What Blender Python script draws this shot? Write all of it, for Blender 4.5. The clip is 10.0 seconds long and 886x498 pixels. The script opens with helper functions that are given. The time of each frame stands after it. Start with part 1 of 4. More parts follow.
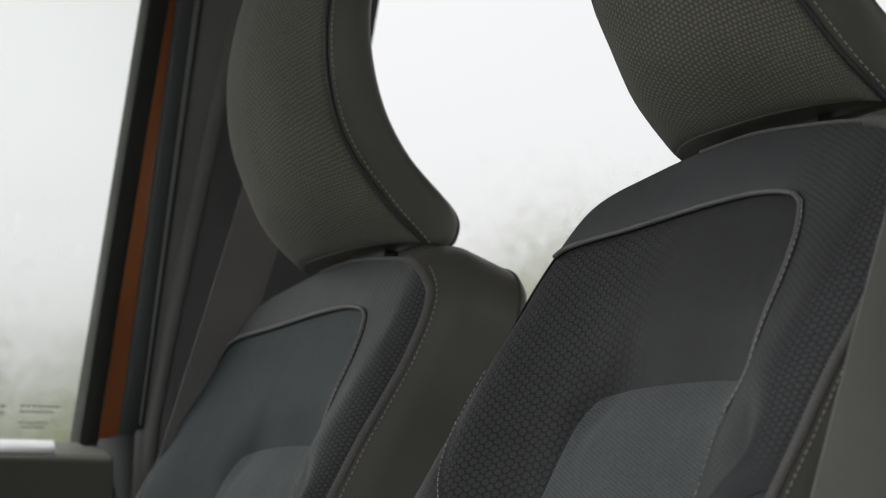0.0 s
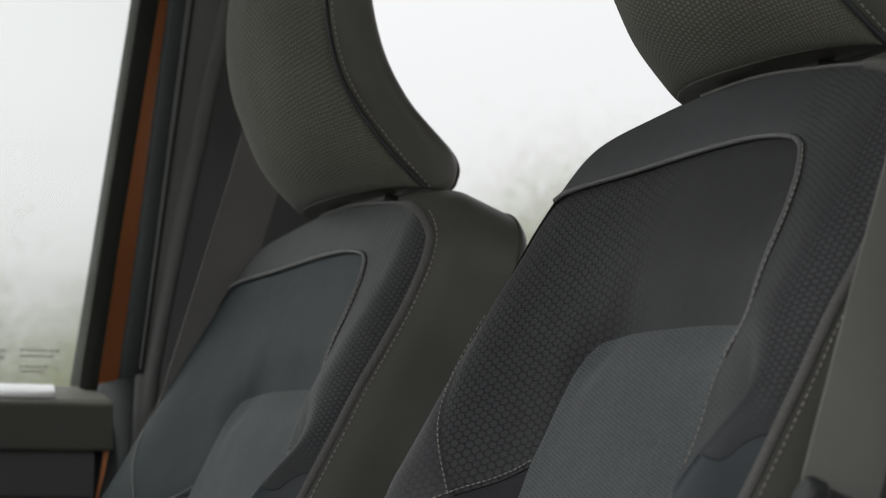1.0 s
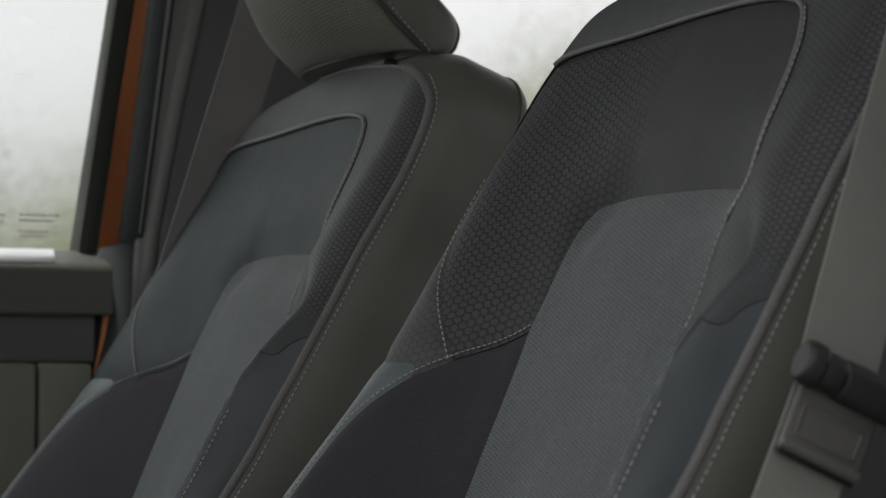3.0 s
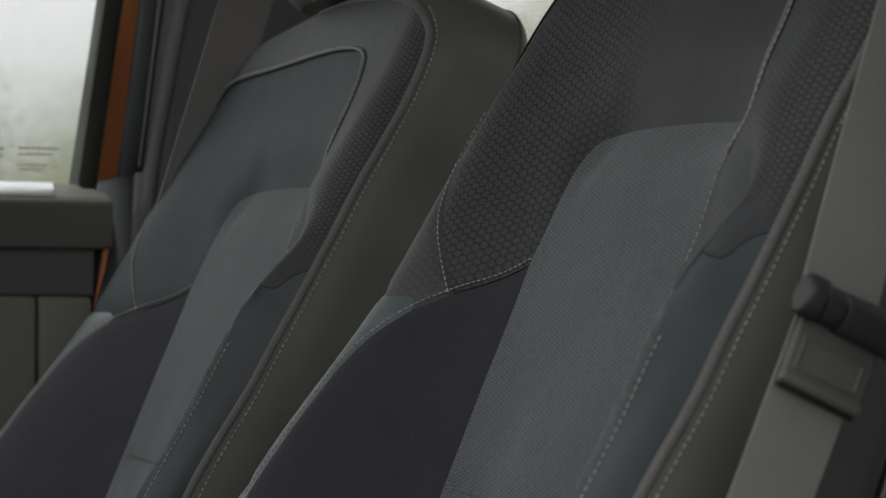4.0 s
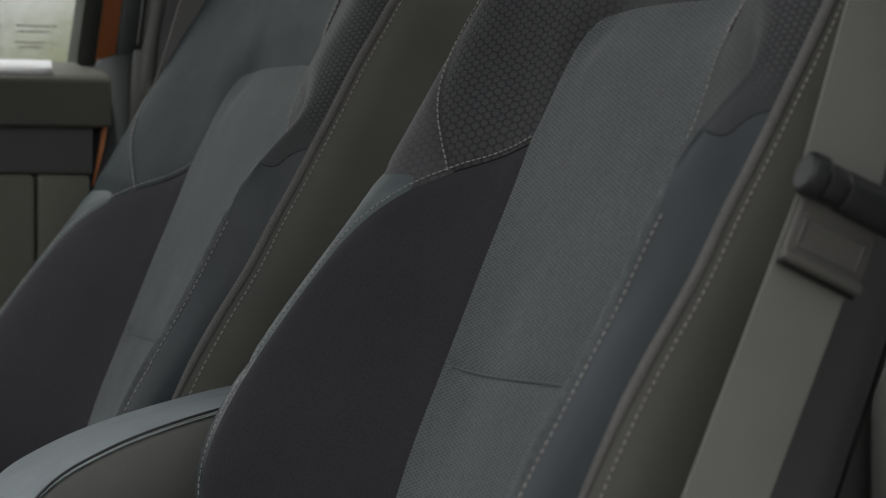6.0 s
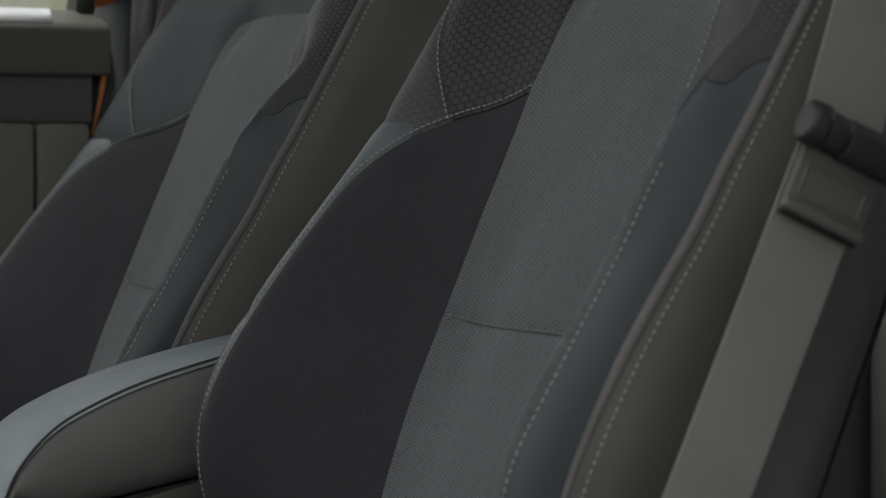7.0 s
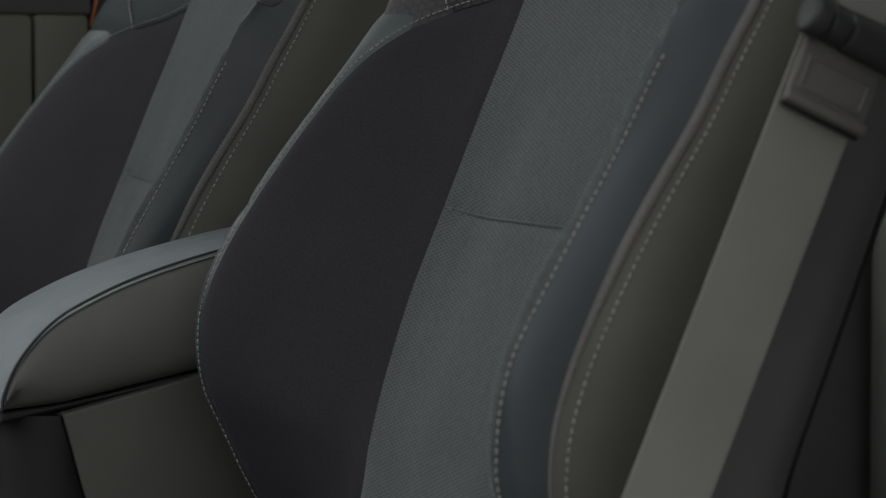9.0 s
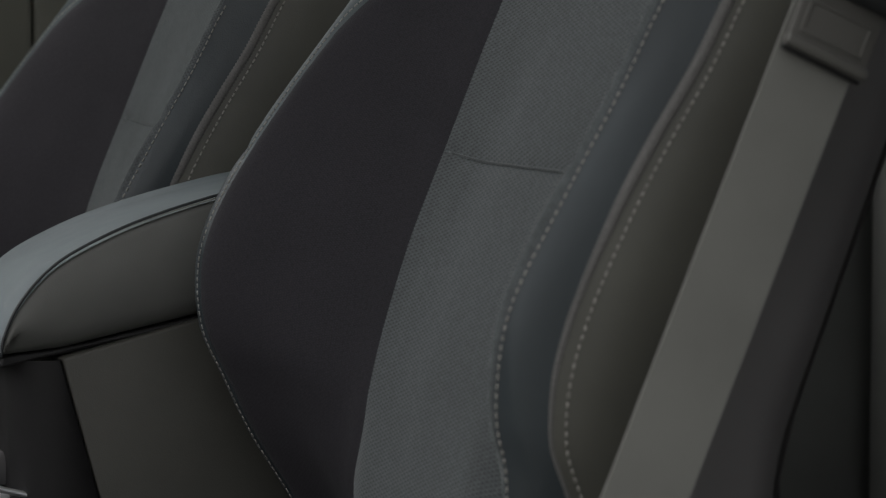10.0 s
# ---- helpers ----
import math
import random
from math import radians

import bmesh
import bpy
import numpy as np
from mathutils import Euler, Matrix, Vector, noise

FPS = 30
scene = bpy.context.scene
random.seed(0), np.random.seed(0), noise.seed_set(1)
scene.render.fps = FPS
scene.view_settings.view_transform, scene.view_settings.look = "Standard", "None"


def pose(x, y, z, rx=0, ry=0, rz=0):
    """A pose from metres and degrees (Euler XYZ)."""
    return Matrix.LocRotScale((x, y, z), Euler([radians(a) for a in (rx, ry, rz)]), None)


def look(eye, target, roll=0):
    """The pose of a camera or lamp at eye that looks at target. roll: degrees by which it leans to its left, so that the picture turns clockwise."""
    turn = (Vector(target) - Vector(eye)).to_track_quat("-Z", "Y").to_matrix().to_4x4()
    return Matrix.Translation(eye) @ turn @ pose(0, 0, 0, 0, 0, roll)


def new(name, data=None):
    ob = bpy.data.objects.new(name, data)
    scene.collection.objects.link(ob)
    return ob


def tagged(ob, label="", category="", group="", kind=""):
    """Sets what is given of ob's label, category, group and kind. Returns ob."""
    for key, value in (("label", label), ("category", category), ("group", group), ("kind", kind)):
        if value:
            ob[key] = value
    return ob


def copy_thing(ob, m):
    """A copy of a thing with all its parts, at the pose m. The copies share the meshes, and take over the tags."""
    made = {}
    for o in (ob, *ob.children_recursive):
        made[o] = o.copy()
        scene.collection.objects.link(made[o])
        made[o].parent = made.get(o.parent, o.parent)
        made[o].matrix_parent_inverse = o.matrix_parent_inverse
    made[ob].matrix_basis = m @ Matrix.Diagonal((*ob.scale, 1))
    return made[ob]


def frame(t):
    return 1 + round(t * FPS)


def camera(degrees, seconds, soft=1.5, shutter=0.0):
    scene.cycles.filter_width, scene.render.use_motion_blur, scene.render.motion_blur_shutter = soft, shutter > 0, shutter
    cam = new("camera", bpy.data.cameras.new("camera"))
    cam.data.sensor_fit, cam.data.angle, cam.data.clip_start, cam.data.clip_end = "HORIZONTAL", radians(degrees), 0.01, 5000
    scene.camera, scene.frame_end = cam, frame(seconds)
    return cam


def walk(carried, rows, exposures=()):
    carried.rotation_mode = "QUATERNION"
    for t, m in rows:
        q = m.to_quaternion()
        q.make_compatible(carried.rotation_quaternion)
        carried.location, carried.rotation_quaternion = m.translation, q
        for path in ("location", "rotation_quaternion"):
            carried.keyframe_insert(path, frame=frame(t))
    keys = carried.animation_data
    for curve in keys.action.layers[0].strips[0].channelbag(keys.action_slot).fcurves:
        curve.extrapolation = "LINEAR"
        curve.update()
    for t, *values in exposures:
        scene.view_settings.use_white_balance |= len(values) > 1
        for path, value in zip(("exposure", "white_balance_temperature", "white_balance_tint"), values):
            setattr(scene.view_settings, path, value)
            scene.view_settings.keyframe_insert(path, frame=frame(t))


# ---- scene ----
from mathutils.geometry import delaunay_2d_cdt

# ---------------------------------------------------------------- camera
EYE_Z = 1.0
TURN = -23.596
TILTS = [(0.0, 97.446), (0.5, 96.860), (1.0, 96.324), (1.5, 95.572), (2.0, 94.933), (2.5, 94.246), (2.7, 93.970),
         (4.0, 92.243), (4.5, 91.424), (5.0, 90.919), (5.5, 90.339), (7.0, 88.738), (7.5, 88.199), (8.0, 87.711),
         (8.5, 87.113), (9.0, 86.551), (9.5, 86.005), (10.0, 85.418)]
# slow creep towards the seats
DOLLY = [(0.0, -0.017), (1.0, -0.0145), (2.5, -0.0095), (4.0, -0.0035), (5.0, 0.0), (5.5, 0.0015), (7.0, 0.007), (8.5, 0.0125), (10.0, 0.0175)]


def creep(t):
    d = float(np.interp(t, [q[0] for q in DOLLY], [q[1] for q in DOLLY]))
    return -d * math.sin(radians(TURN)), d * math.cos(radians(TURN))


cam = camera(17.823, 10.0, soft=1.15)
cam.data.dof.use_dof = True
cam.data.dof.focus_distance = 1.95
cam.data.dof.aperture_fstop = 13.0
walk(cam, [(t, pose(*creep(t), EYE_Z, a, 0, TURN)) for t, a in TILTS],
     [(0.0, 0.37), (2.5, 0.41), (4.5, 0.38), (5.5, 0.36), (7.5, 0.28), (10.0, 0.17)])

# ---------------------------------------------------------------- light
world = bpy.data.worlds.new("sky")
scene.world = world
world.use_nodes = True
wn, wl = world.node_tree.nodes, world.node_tree.links
wn.clear()
sky = wn.new("ShaderNodeTexSky")
sky.sky_type = "NISHITA"
sky.sun_disc = False
sky.sun_elevation, sky.sun_rotation = radians(64), radians(-61)
sky.dust_density, sky.air_density = 4.0, 1.0
soft_sky = wn.new("ShaderNodeHueSaturation")
soft_sky.inputs["Saturation"].default_value = 0.04
back = wn.new("ShaderNodeBackground")
back.inputs["Strength"].default_value = 0.180
wl.new(sky.outputs[0], soft_sky.inputs["Color"])
wl.new(soft_sky.outputs[0], back.inputs["Color"])
wl.new(back.outputs[0], wn.new("ShaderNodeOutputWorld").inputs["Surface"])
sun = new("sun", bpy.data.lights.new("sun", "SUN"))
sun.data.energy, sun.data.angle, sun.data.color = 1.1, radians(20), (1.0, 0.97, 0.93)
sun.matrix_world = look((-2.2, 1.2, 5.2), (0.0, 0.0, 0.0))


# ---------------------------------------------------------------- materials
class Nodes:
    """A material under construction."""

    def __init__(self, name, rough=0.5, metal=0.0, spec=0.5):
        self.m = bpy.data.materials.new(name)
        self.m.use_nodes = True
        self.n, self.l = self.m.node_tree.nodes, self.m.node_tree.links
        self.b = self.n["Principled BSDF"]
        self.b.inputs["Roughness"].default_value = rough
        self.b.inputs["Metallic"].default_value = metal
        self.b.inputs["Specular IOR Level"].default_value = spec
        self.uv = self.n.new("ShaderNodeTexCoord").outputs

    def math(self, op, a, b=None):
        k = self.n.new("ShaderNodeMath")
        k.operation = op
        for i, v in enumerate((a, b)):
            if v is None:
                continue
            if isinstance(v, (int, float)):
                k.inputs[i].default_value = v
            else:
                self.l.new(v, k.inputs[i])
        return k.outputs[0]

    def noise(self, scale, detail=3.0, space="Object"):
        k = self.n.new("ShaderNodeTexNoise")
        k.inputs["Scale"].default_value, k.inputs["Detail"].default_value = scale, detail
        self.l.new(self.uv[space], k.inputs["Vector"])
        return k.outputs["Fac"]

    def cells(self, scale, space="Object"):
        k = self.n.new("ShaderNodeTexVoronoi")
        k.inputs["Scale"].default_value = scale
        self.l.new(self.uv[space], k.inputs["Vector"])
        return k.outputs["Distance"]

    def honey(self, pitch, stretch=1.0, turn=0.0):
        """Six-sided lattice of bumps on the panel's own metres."""
        wob = self.n.new("ShaderNodeTexNoise")
        wob.inputs["Scale"].default_value, wob.inputs["Detail"].default_value = 0.35 / pitch, 2.0
        self.l.new(self.uv["UV"], wob.inputs["Vector"])
        add = self.n.new("ShaderNodeVectorMath")
        add.operation = "MULTIPLY_ADD"
        self.l.new(wob.outputs["Color"], add.inputs[0])
        add.inputs[1].default_value = (pitch * 0.7,) * 3
        self.l.new(self.uv["UV"], add.inputs[2])
        x = self.n.new("ShaderNodeSeparateXYZ")
        self.l.new(add.outputs[0], x.inputs[0])
        total = None
        for a in (0, 60, 120):
            c, s = math.cos(radians(a + turn)), math.sin(radians(a + turn))
            k = 4 * math.pi / (math.sqrt(3) * pitch)
            arg = self.math("ADD", self.math("MULTIPLY", x.outputs[0], c * k), self.math("MULTIPLY", x.outputs[1], s * k * stretch))
            w = self.math("COSINE", arg)
            total = w if total is None else self.math("ADD", total, w)
        return self.math("MULTIPLY", self.math("ADD", total, 1.5), 1 / 4.5)

    def colour(self, fac, low, high, a=0.3, b=0.7):
        k = self.n.new("ShaderNodeValToRGB")
        k.color_ramp.elements[0].position, k.color_ramp.elements[1].position = a, b
        k.color_ramp.elements[0].color, k.color_ramp.elements[1].color = (*low, 1), (*high, 1)
        self.l.new(fac, k.inputs[0])
        return k.outputs[0]

    def mix(self, fac, a, b, how="MIX"):
        k = self.n.new("ShaderNodeMix")
        k.data_type, k.blend_type = "RGBA", how
        if isinstance(fac, (int, float)):
            k.inputs[0].default_value = fac
        else:
            self.l.new(fac, k.inputs[0])
        self.l.new(a, k.inputs[6])
        self.l.new(b, k.inputs[7])
        return k.outputs[2]

    def base(self, out):
        self.l.new(out, self.b.inputs["Base Color"])

    def bump(self, height, strength, distance):
        k = self.n.new("ShaderNodeBump")
        k.inputs["Strength"].default_value, k.inputs["Distance"].default_value = strength, distance
        self.l.new(height, k.inputs["Height"])
        old = self.b.inputs["Normal"].links
        if old:
            self.l.new(old[0].from_socket, k.inputs["Normal"])
        self.l.new(k.outputs[0], self.b.inputs["Normal"])

    def rough(self, fac, low, high):
        k = self.n.new("ShaderNodeMapRange")
        k.inputs["To Min"].default_value, k.inputs["To Max"].default_value = low, high
        self.l.new(fac, k.inputs["Value"])
        self.l.new(k.outputs[0], self.b.inputs["Roughness"])


def times(c, k):
    return tuple(x * k for x in c)


def leather(name, c, rough=0.42, grain=900):
    k = Nodes(name)
    big, fine = k.noise(9, 4), k.cells(grain)
    k.base(k.colour(big, times(c, 0.85), times(c, 1.15)))
    k.rough(k.noise(60, 3), rough - 0.06, rough + 0.08)
    k.bump(fine, 0.25, 0.0004)
    k.bump(k.noise(38, 3), 0.16, 0.003)
    k.bump(big, 0.18, 0.004)
    return k.m


def cloth(name, c, pitch, depth=0.5, turn=15.0, contrast=0.5, stretch=1.0, sheen=0.12):
    k = Nodes(name, 0.85, spec=0.25)
    big, weave = k.noise(14, 4), k.honey(pitch, stretch, turn)
    yarn = k.noise(700, 2)
    tone = k.colour(weave, times(c, 1 - contrast), times(c, 1 + 0.4 * contrast), 0.1, 0.75)
    stain = k.colour(big, (0.88, 0.88, 0.88), (1.08, 1.08, 1.08))
    fuzz = k.colour(yarn, (0.8, 0.8, 0.8), (1.15, 1.15, 1.15))
    k.base(k.mix(1.0, k.mix(1.0, tone, stain, "MULTIPLY"), fuzz, "MULTIPLY"))
    k.bump(weave, depth, 0.0006)
    k.bump(yarn, 0.2, 0.0003)
    k.bump(k.noise(26, 2), 0.18, 0.003)
    k.b.inputs["Sheen Weight"].default_value = sheen
    k.b.inputs["Sheen Tint"].default_value = (0.95, 1.0, 0.98, 1)
    k.b.inputs["Sheen Roughness"].default_value = 0.5
    return k.m


def mesh_cloth(name, c, across, up):
    """Open knit: staggered small dark holes between yarns, on the panel's own metres."""
    k = Nodes(name, 0.85, spec=0.25)
    wob = k.n.new("ShaderNodeTexNoise")
    wob.inputs["Scale"].default_value, wob.inputs["Detail"].default_value = 120, 2.0
    k.l.new(k.uv["UV"], wob.inputs["Vector"])
    add = k.n.new("ShaderNodeVectorMath")
    add.operation = "MULTIPLY_ADD"
    k.l.new(wob.outputs["Color"], add.inputs[0])
    add.inputs[1].default_value = (across * 0.25, up * 0.25, 0)
    k.l.new(k.uv["UV"], add.inputs[2])
    x = k.n.new("ShaderNodeSeparateXYZ")
    k.l.new(add.outputs[0], x.inputs[0])
    a = k.math("COSINE", k.math("MULTIPLY", x.outputs[0], 2 * math.pi / across))
    b = k.math("COSINE", k.math("MULTIPLY", x.outputs[1], 2 * math.pi / up))
    hole = k.math("MULTIPLY", a, b)
    big, yarn, slub = k.noise(11, 4), k.noise(900, 2), k.noise(240, 3)
    tone = k.colour(hole, times(c, 1.12), times(c, 0.48), 0.05, 0.75)
    tone = k.mix(1.0, tone, k.colour(big, (0.88, 0.88, 0.88), (1.10, 1.10, 1.10)), "MULTIPLY")
    tone = k.mix(1.0, tone, k.colour(slub, (0.84, 0.84, 0.84), (1.16, 1.16, 1.16)), "MULTIPLY")
    k.base(k.mix(1.0, tone, k.colour(yarn, (0.8, 0.8, 0.8), (1.15, 1.15, 1.15)), "MULTIPLY"))
    k.bump(k.math("SUBTRACT", 1.0, hole), 0.25, 0.0005)
    k.bump(yarn, 0.2, 0.0003)
    k.bump(k.noise(26, 2), 0.14, 0.003)
    k.b.inputs["Sheen Weight"].default_value = 0.3
    k.b.inputs["Sheen Tint"].default_value = (0.95, 1.0, 0.98, 1)
    k.b.inputs["Sheen Roughness"].default_value = 0.5
    return k.m


def webbing(name, c):
    """Smooth belt webbing: fine ribs across its length, little else."""
    k = Nodes(name, 0.7, spec=0.3)
    x = k.n.new("ShaderNodeSeparateXYZ")
    k.l.new(k.uv["UV"], x.inputs[0])
    rib = k.math("SINE", k.math("MULTIPLY", k.math("ADD", x.outputs[1], k.math("MULTIPLY", x.outputs[0], 0.6)), 2 * math.pi / 0.0016))
    lane = k.math("SINE", k.math("MULTIPLY", x.outputs[0], 2 * math.pi / 0.0078))
    k.base(k.colour(k.noise(16, 4), times(c, 0.93), times(c, 1.06)))
    k.bump(rib, 0.25, 0.0002)
    k.bump(lane, 0.03, 0.0003)
    return k.m


def plastic(name, c, rough=0.55, grain=1500, bump=0.2):
    k = Nodes(name)
    big = k.noise(7, 4)
    k.base(k.colour(big, times(c, 0.88), times(c, 1.12)))
    k.rough(k.noise(40, 3), rough - 0.05, rough + 0.08)
    k.bump(k.cells(grain), bump, 0.0003)
    return k.m


M_INSERT = mesh_cloth("grey_mesh_fabric", (0.0848, 0.0938, 0.0971), 0.0074, 0.0027)
M_DARK = cloth("black_knit_fabric", (0.0342, 0.0319, 0.0374), 0.0016, 0.15, 0, 0.12, sheen=0.03)
M_HEAD = cloth("olive_grey_woven_fabric", (0.1814, 0.1814, 0.1500), 0.0032, 0.42, 8, 0.44, 1.0)
M_UPPER = leather("black_leather", (0.0360, 0.0396, 0.0420), 0.45)
M_BOLSTER = leather("smooth_black_leather", (0.0335, 0.0430, 0.0485), 0.35)
M_SIDE = leather("dark_olive_leather", (0.088, 0.087, 0.074), 0.45)
M_WELT = leather("grey_welt_leather", (0.135, 0.138, 0.136), 0.45)
# black leather lightened to teal: the wing tip's highlight is in the colour
M_TIP_LIT = leather("highlit_tip_leather", (0.0638, 0.0825, 0.0880), 0.5)
# armrest top paler and bluer than its side: skylight put into the colour
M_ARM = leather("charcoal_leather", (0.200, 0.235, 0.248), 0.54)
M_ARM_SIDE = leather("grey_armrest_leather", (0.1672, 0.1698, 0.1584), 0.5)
M_BIN_BLACK = plastic("black_bin_plastic", (0.011, 0.0105, 0.011), 0.6)
M_BAR = plastic("satin_black_plastic", (0.017, 0.018, 0.019), 0.46)
M_TONGUE = plastic("grey_tongue_plastic", (0.1125, 0.1098, 0.1008), 0.6)
M_BIN = leather("olive_charcoal_leather", (0.0883, 0.0868, 0.0763), 0.5)
M_PIPE = cloth("ribbed_piping_cloth", (0.240, 0.234, 0.226), 0.003, 0.4, 0, 0.4)
M_BELT = webbing("grey_webbing", (0.205, 0.206, 0.190))
M_BELT_FAR = webbing("dark_grey_webbing", (0.1986, 0.1905, 0.1874))
M_TRIM = plastic("charcoal_trim_plastic", (0.1837, 0.1882, 0.1828), 0.75)
M_TRIM_DARK = plastic("black_trim_plastic", (0.0956, 0.0922, 0.0934))
M_DOOR = plastic("olive_grey_door_plastic", (0.1558, 0.1566, 0.1279))
M_SEAL = plastic("blue_black_seal", (0.0576, 0.0639, 0.0666), 0.75)
M_DOOR_UPPER = plastic("dark_olive_door_plastic", (0.095, 0.096, 0.082))
M_PALE_METAL = plastic("pale_satin_metal", (0.86, 0.87, 0.88), 0.42, bump=0.0)
M_PALE_METAL.node_tree.nodes["Principled BSDF"].inputs["Metallic"].default_value = 1.0
M_LINING = cloth("grey_headlining", (0.55, 0.55, 0.53), 0.003, 0.2, 0, 0.2)
M_MARK = plastic("grey_etching", (0.15, 0.15, 0.135), 0.8)
M_RUBBER = plastic("black_rubber", (0.046, 0.049, 0.043), 0.8)
M_RUBBER.node_tree.nodes["Principled BSDF"].inputs["Specular IOR Level"].default_value = 0.15


def honey_leather(name, c, lo, hi, depth, low=-9.0, high=-8.0, spec=0.23, pitch=0.0083):
    """Leather with an embossed honeycomb that fades in from lo to hi across the panel and from low to high up it."""
    k = Nodes(name, 0.5, spec=spec)
    h = k.honey(pitch, 1.46, 0)
    x = k.n.new("ShaderNodeSeparateXYZ")
    k.l.new(k.uv["UV"], x.inputs[0])
    r = k.n.new("ShaderNodeMapRange")
    r.interpolation_type = "SMOOTHSTEP"
    r.inputs["From Min"].default_value, r.inputs["From Max"].default_value = lo, hi
    k.l.new(x.outputs[0], r.inputs["Value"])
    up = k.n.new("ShaderNodeMapRange")
    up.interpolation_type = "SMOOTHSTEP"
    up.inputs["From Min"].default_value, up.inputs["From Max"].default_value = low, high
    k.l.new(x.outputs[1], up.inputs["Value"])
    fade = k.math("MULTIPLY", r.outputs[0], up.outputs[0])
    # pillow cells with narrow grooves between them and fine ribs across
    cell = k.n.new("ShaderNodeMapRange")
    cell.interpolation_type = "SMOOTHSTEP"
    cell.inputs["From Min"].default_value, cell.inputs["From Max"].default_value = 0.05, 0.34
    k.l.new(h, cell.inputs["Value"])
    ribs = k.math("MULTIPLY", k.math("SINE", k.math("MULTIPLY", x.outputs[1], 2 * math.pi / 0.0019)), 0.10)
    pillow = k.math("ADD", k.math("MULTIPLY", cell.outputs[0], 0.9), ribs)
    flat = k.math("ADD", k.math("MULTIPLY", pillow, fade), k.math("MULTIPLY", k.math("SUBTRACT", 1.0, fade), 0.75))
    worn = k.mix(1.0, k.colour(k.noise(9, 4), (0.85, 0.85, 0.85), (1.12, 1.12, 1.12)), k.colour(k.noise(160, 3), (0.93, 0.93, 0.93), (1.06, 1.06, 1.06)), "MULTIPLY")
    k.base(k.mix(1.0, k.colour(flat, times(c, 0.38), times(c, 1.12), 0.0, 0.85), worn, "MULTIPLY"))
    k.rough(k.noise(50), 0.50, 0.62)
    k.bump(flat, depth, 0.0010)
    k.bump(k.cells(900), 0.22, 0.0003)
    return k.m


def thread():
    k = Nodes("pale_thread", 0.7)
    k.base(k.colour(k.noise(500), (0.26, 0.25, 0.23), (0.40, 0.385, 0.35)))
    return k.m


def paint():
    k = Nodes("orange_car_paint", 0.3)
    k.base(k.colour(k.noise(5), (0.76, 0.275, 0.105), (0.84, 0.315, 0.125)))
    k.b.inputs["Coat Weight"].default_value = 0.25
    k.bump(k.noise(900), 0.05, 0.0002)
    return k.m


def pane_glass():
    k = Nodes("clear_glass", 0.0)
    k.n.remove(k.b)
    g, t, mx = (k.n.new("ShaderNodeBsdf" + x) for x in ("Glossy", "Transparent", "Diffuse"))
    g.inputs["Roughness"].default_value = 0.02
    t.inputs["Color"].default_value = (0.975, 0.985, 0.975, 1)
    k.n.remove(mx)
    facing = k.n.new("ShaderNodeLayerWeight")
    facing.inputs["Blend"].default_value = 0.5
    gloss = k.math("ADD", k.math("MULTIPLY", k.math("POWER", facing.outputs["Facing"], 5.0), 0.85), 0.03)
    ms = k.n.new("ShaderNodeMixShader")
    k.l.new(gloss, ms.inputs[0])
    k.l.new(t.outputs[0], ms.inputs[1])
    k.l.new(g.outputs[0], ms.inputs[2])
    k.l.new(ms.outputs[0], k.n["Material Output"].inputs["Surface"])
    return k.m


def leaf_mat():
    k = Nodes("leaves", 0.6)
    # paler than real foliage: the bright haze is put into the leaf colours
    c = k.colour(k.noise(1.5), (0.17, 0.19, 0.10), (0.25, 0.265, 0.165))
    k.base(c)
    tr, mx = k.n.new("ShaderNodeBsdfTranslucent"), k.n.new("ShaderNodeMixShader")
    tr.inputs["Color"].default_value = (0.40, 0.43, 0.26, 1)
    mx.inputs[0].default_value = 0.45
    k.l.new(k.b.outputs[0], mx.inputs[1])
    k.l.new(tr.outputs[0], mx.inputs[2])
    k.l.new(mx.outputs[0], k.n["Material Output"].inputs["Surface"])
    return k.m


def ground_mat():
    k = Nodes("grey_asphalt", 0.9)
    k.base(k.mix(0.5, k.colour(k.noise(0.4), (0.15, 0.148, 0.14), (0.20, 0.195, 0.185)), k.colour(k.noise(9), (0.13, 0.13, 0.125), (0.22, 0.215, 0.20))))
    k.bump(k.noise(60), 0.4, 0.004)
    return k.m


def bark_mat():
    k = Nodes("bark", 0.9)
    k.base(k.colour(k.noise(8), (0.06, 0.045, 0.035), (0.14, 0.11, 0.085)))
    k.bump(k.noise(30), 0.6, 0.02)
    return k.m


M_BAND = honey_leather("band_leather", (0.0493, 0.0513, 0.0543), -.085, -.145, 0.20, .055, .105, 0.40, 0.0060)
M_HONEY = honey_leather("honeycomb_leather", (0.0528, 0.0528, 0.0564), .9, -.9, 0.30)
M_UPPER_HONEY = honey_leather("upper_leather", (0.0318, 0.0324, 0.0348), .00, .11, 0.30)
# far copy of the upper leather, with the bluish light there in its colour
M_FAR_UPPER = honey_leather("far_light_tinted_leather", (0.0265, 0.0359, 0.0383), 8.0, 9.0, 0.2, spec=0.22)
M_THREAD, M_PAINT, M_GLASS, M_LEAF, M_GROUND, M_BARK = thread(), paint(), pane_glass(), leaf_mat(), ground_mat(), bark_mat()


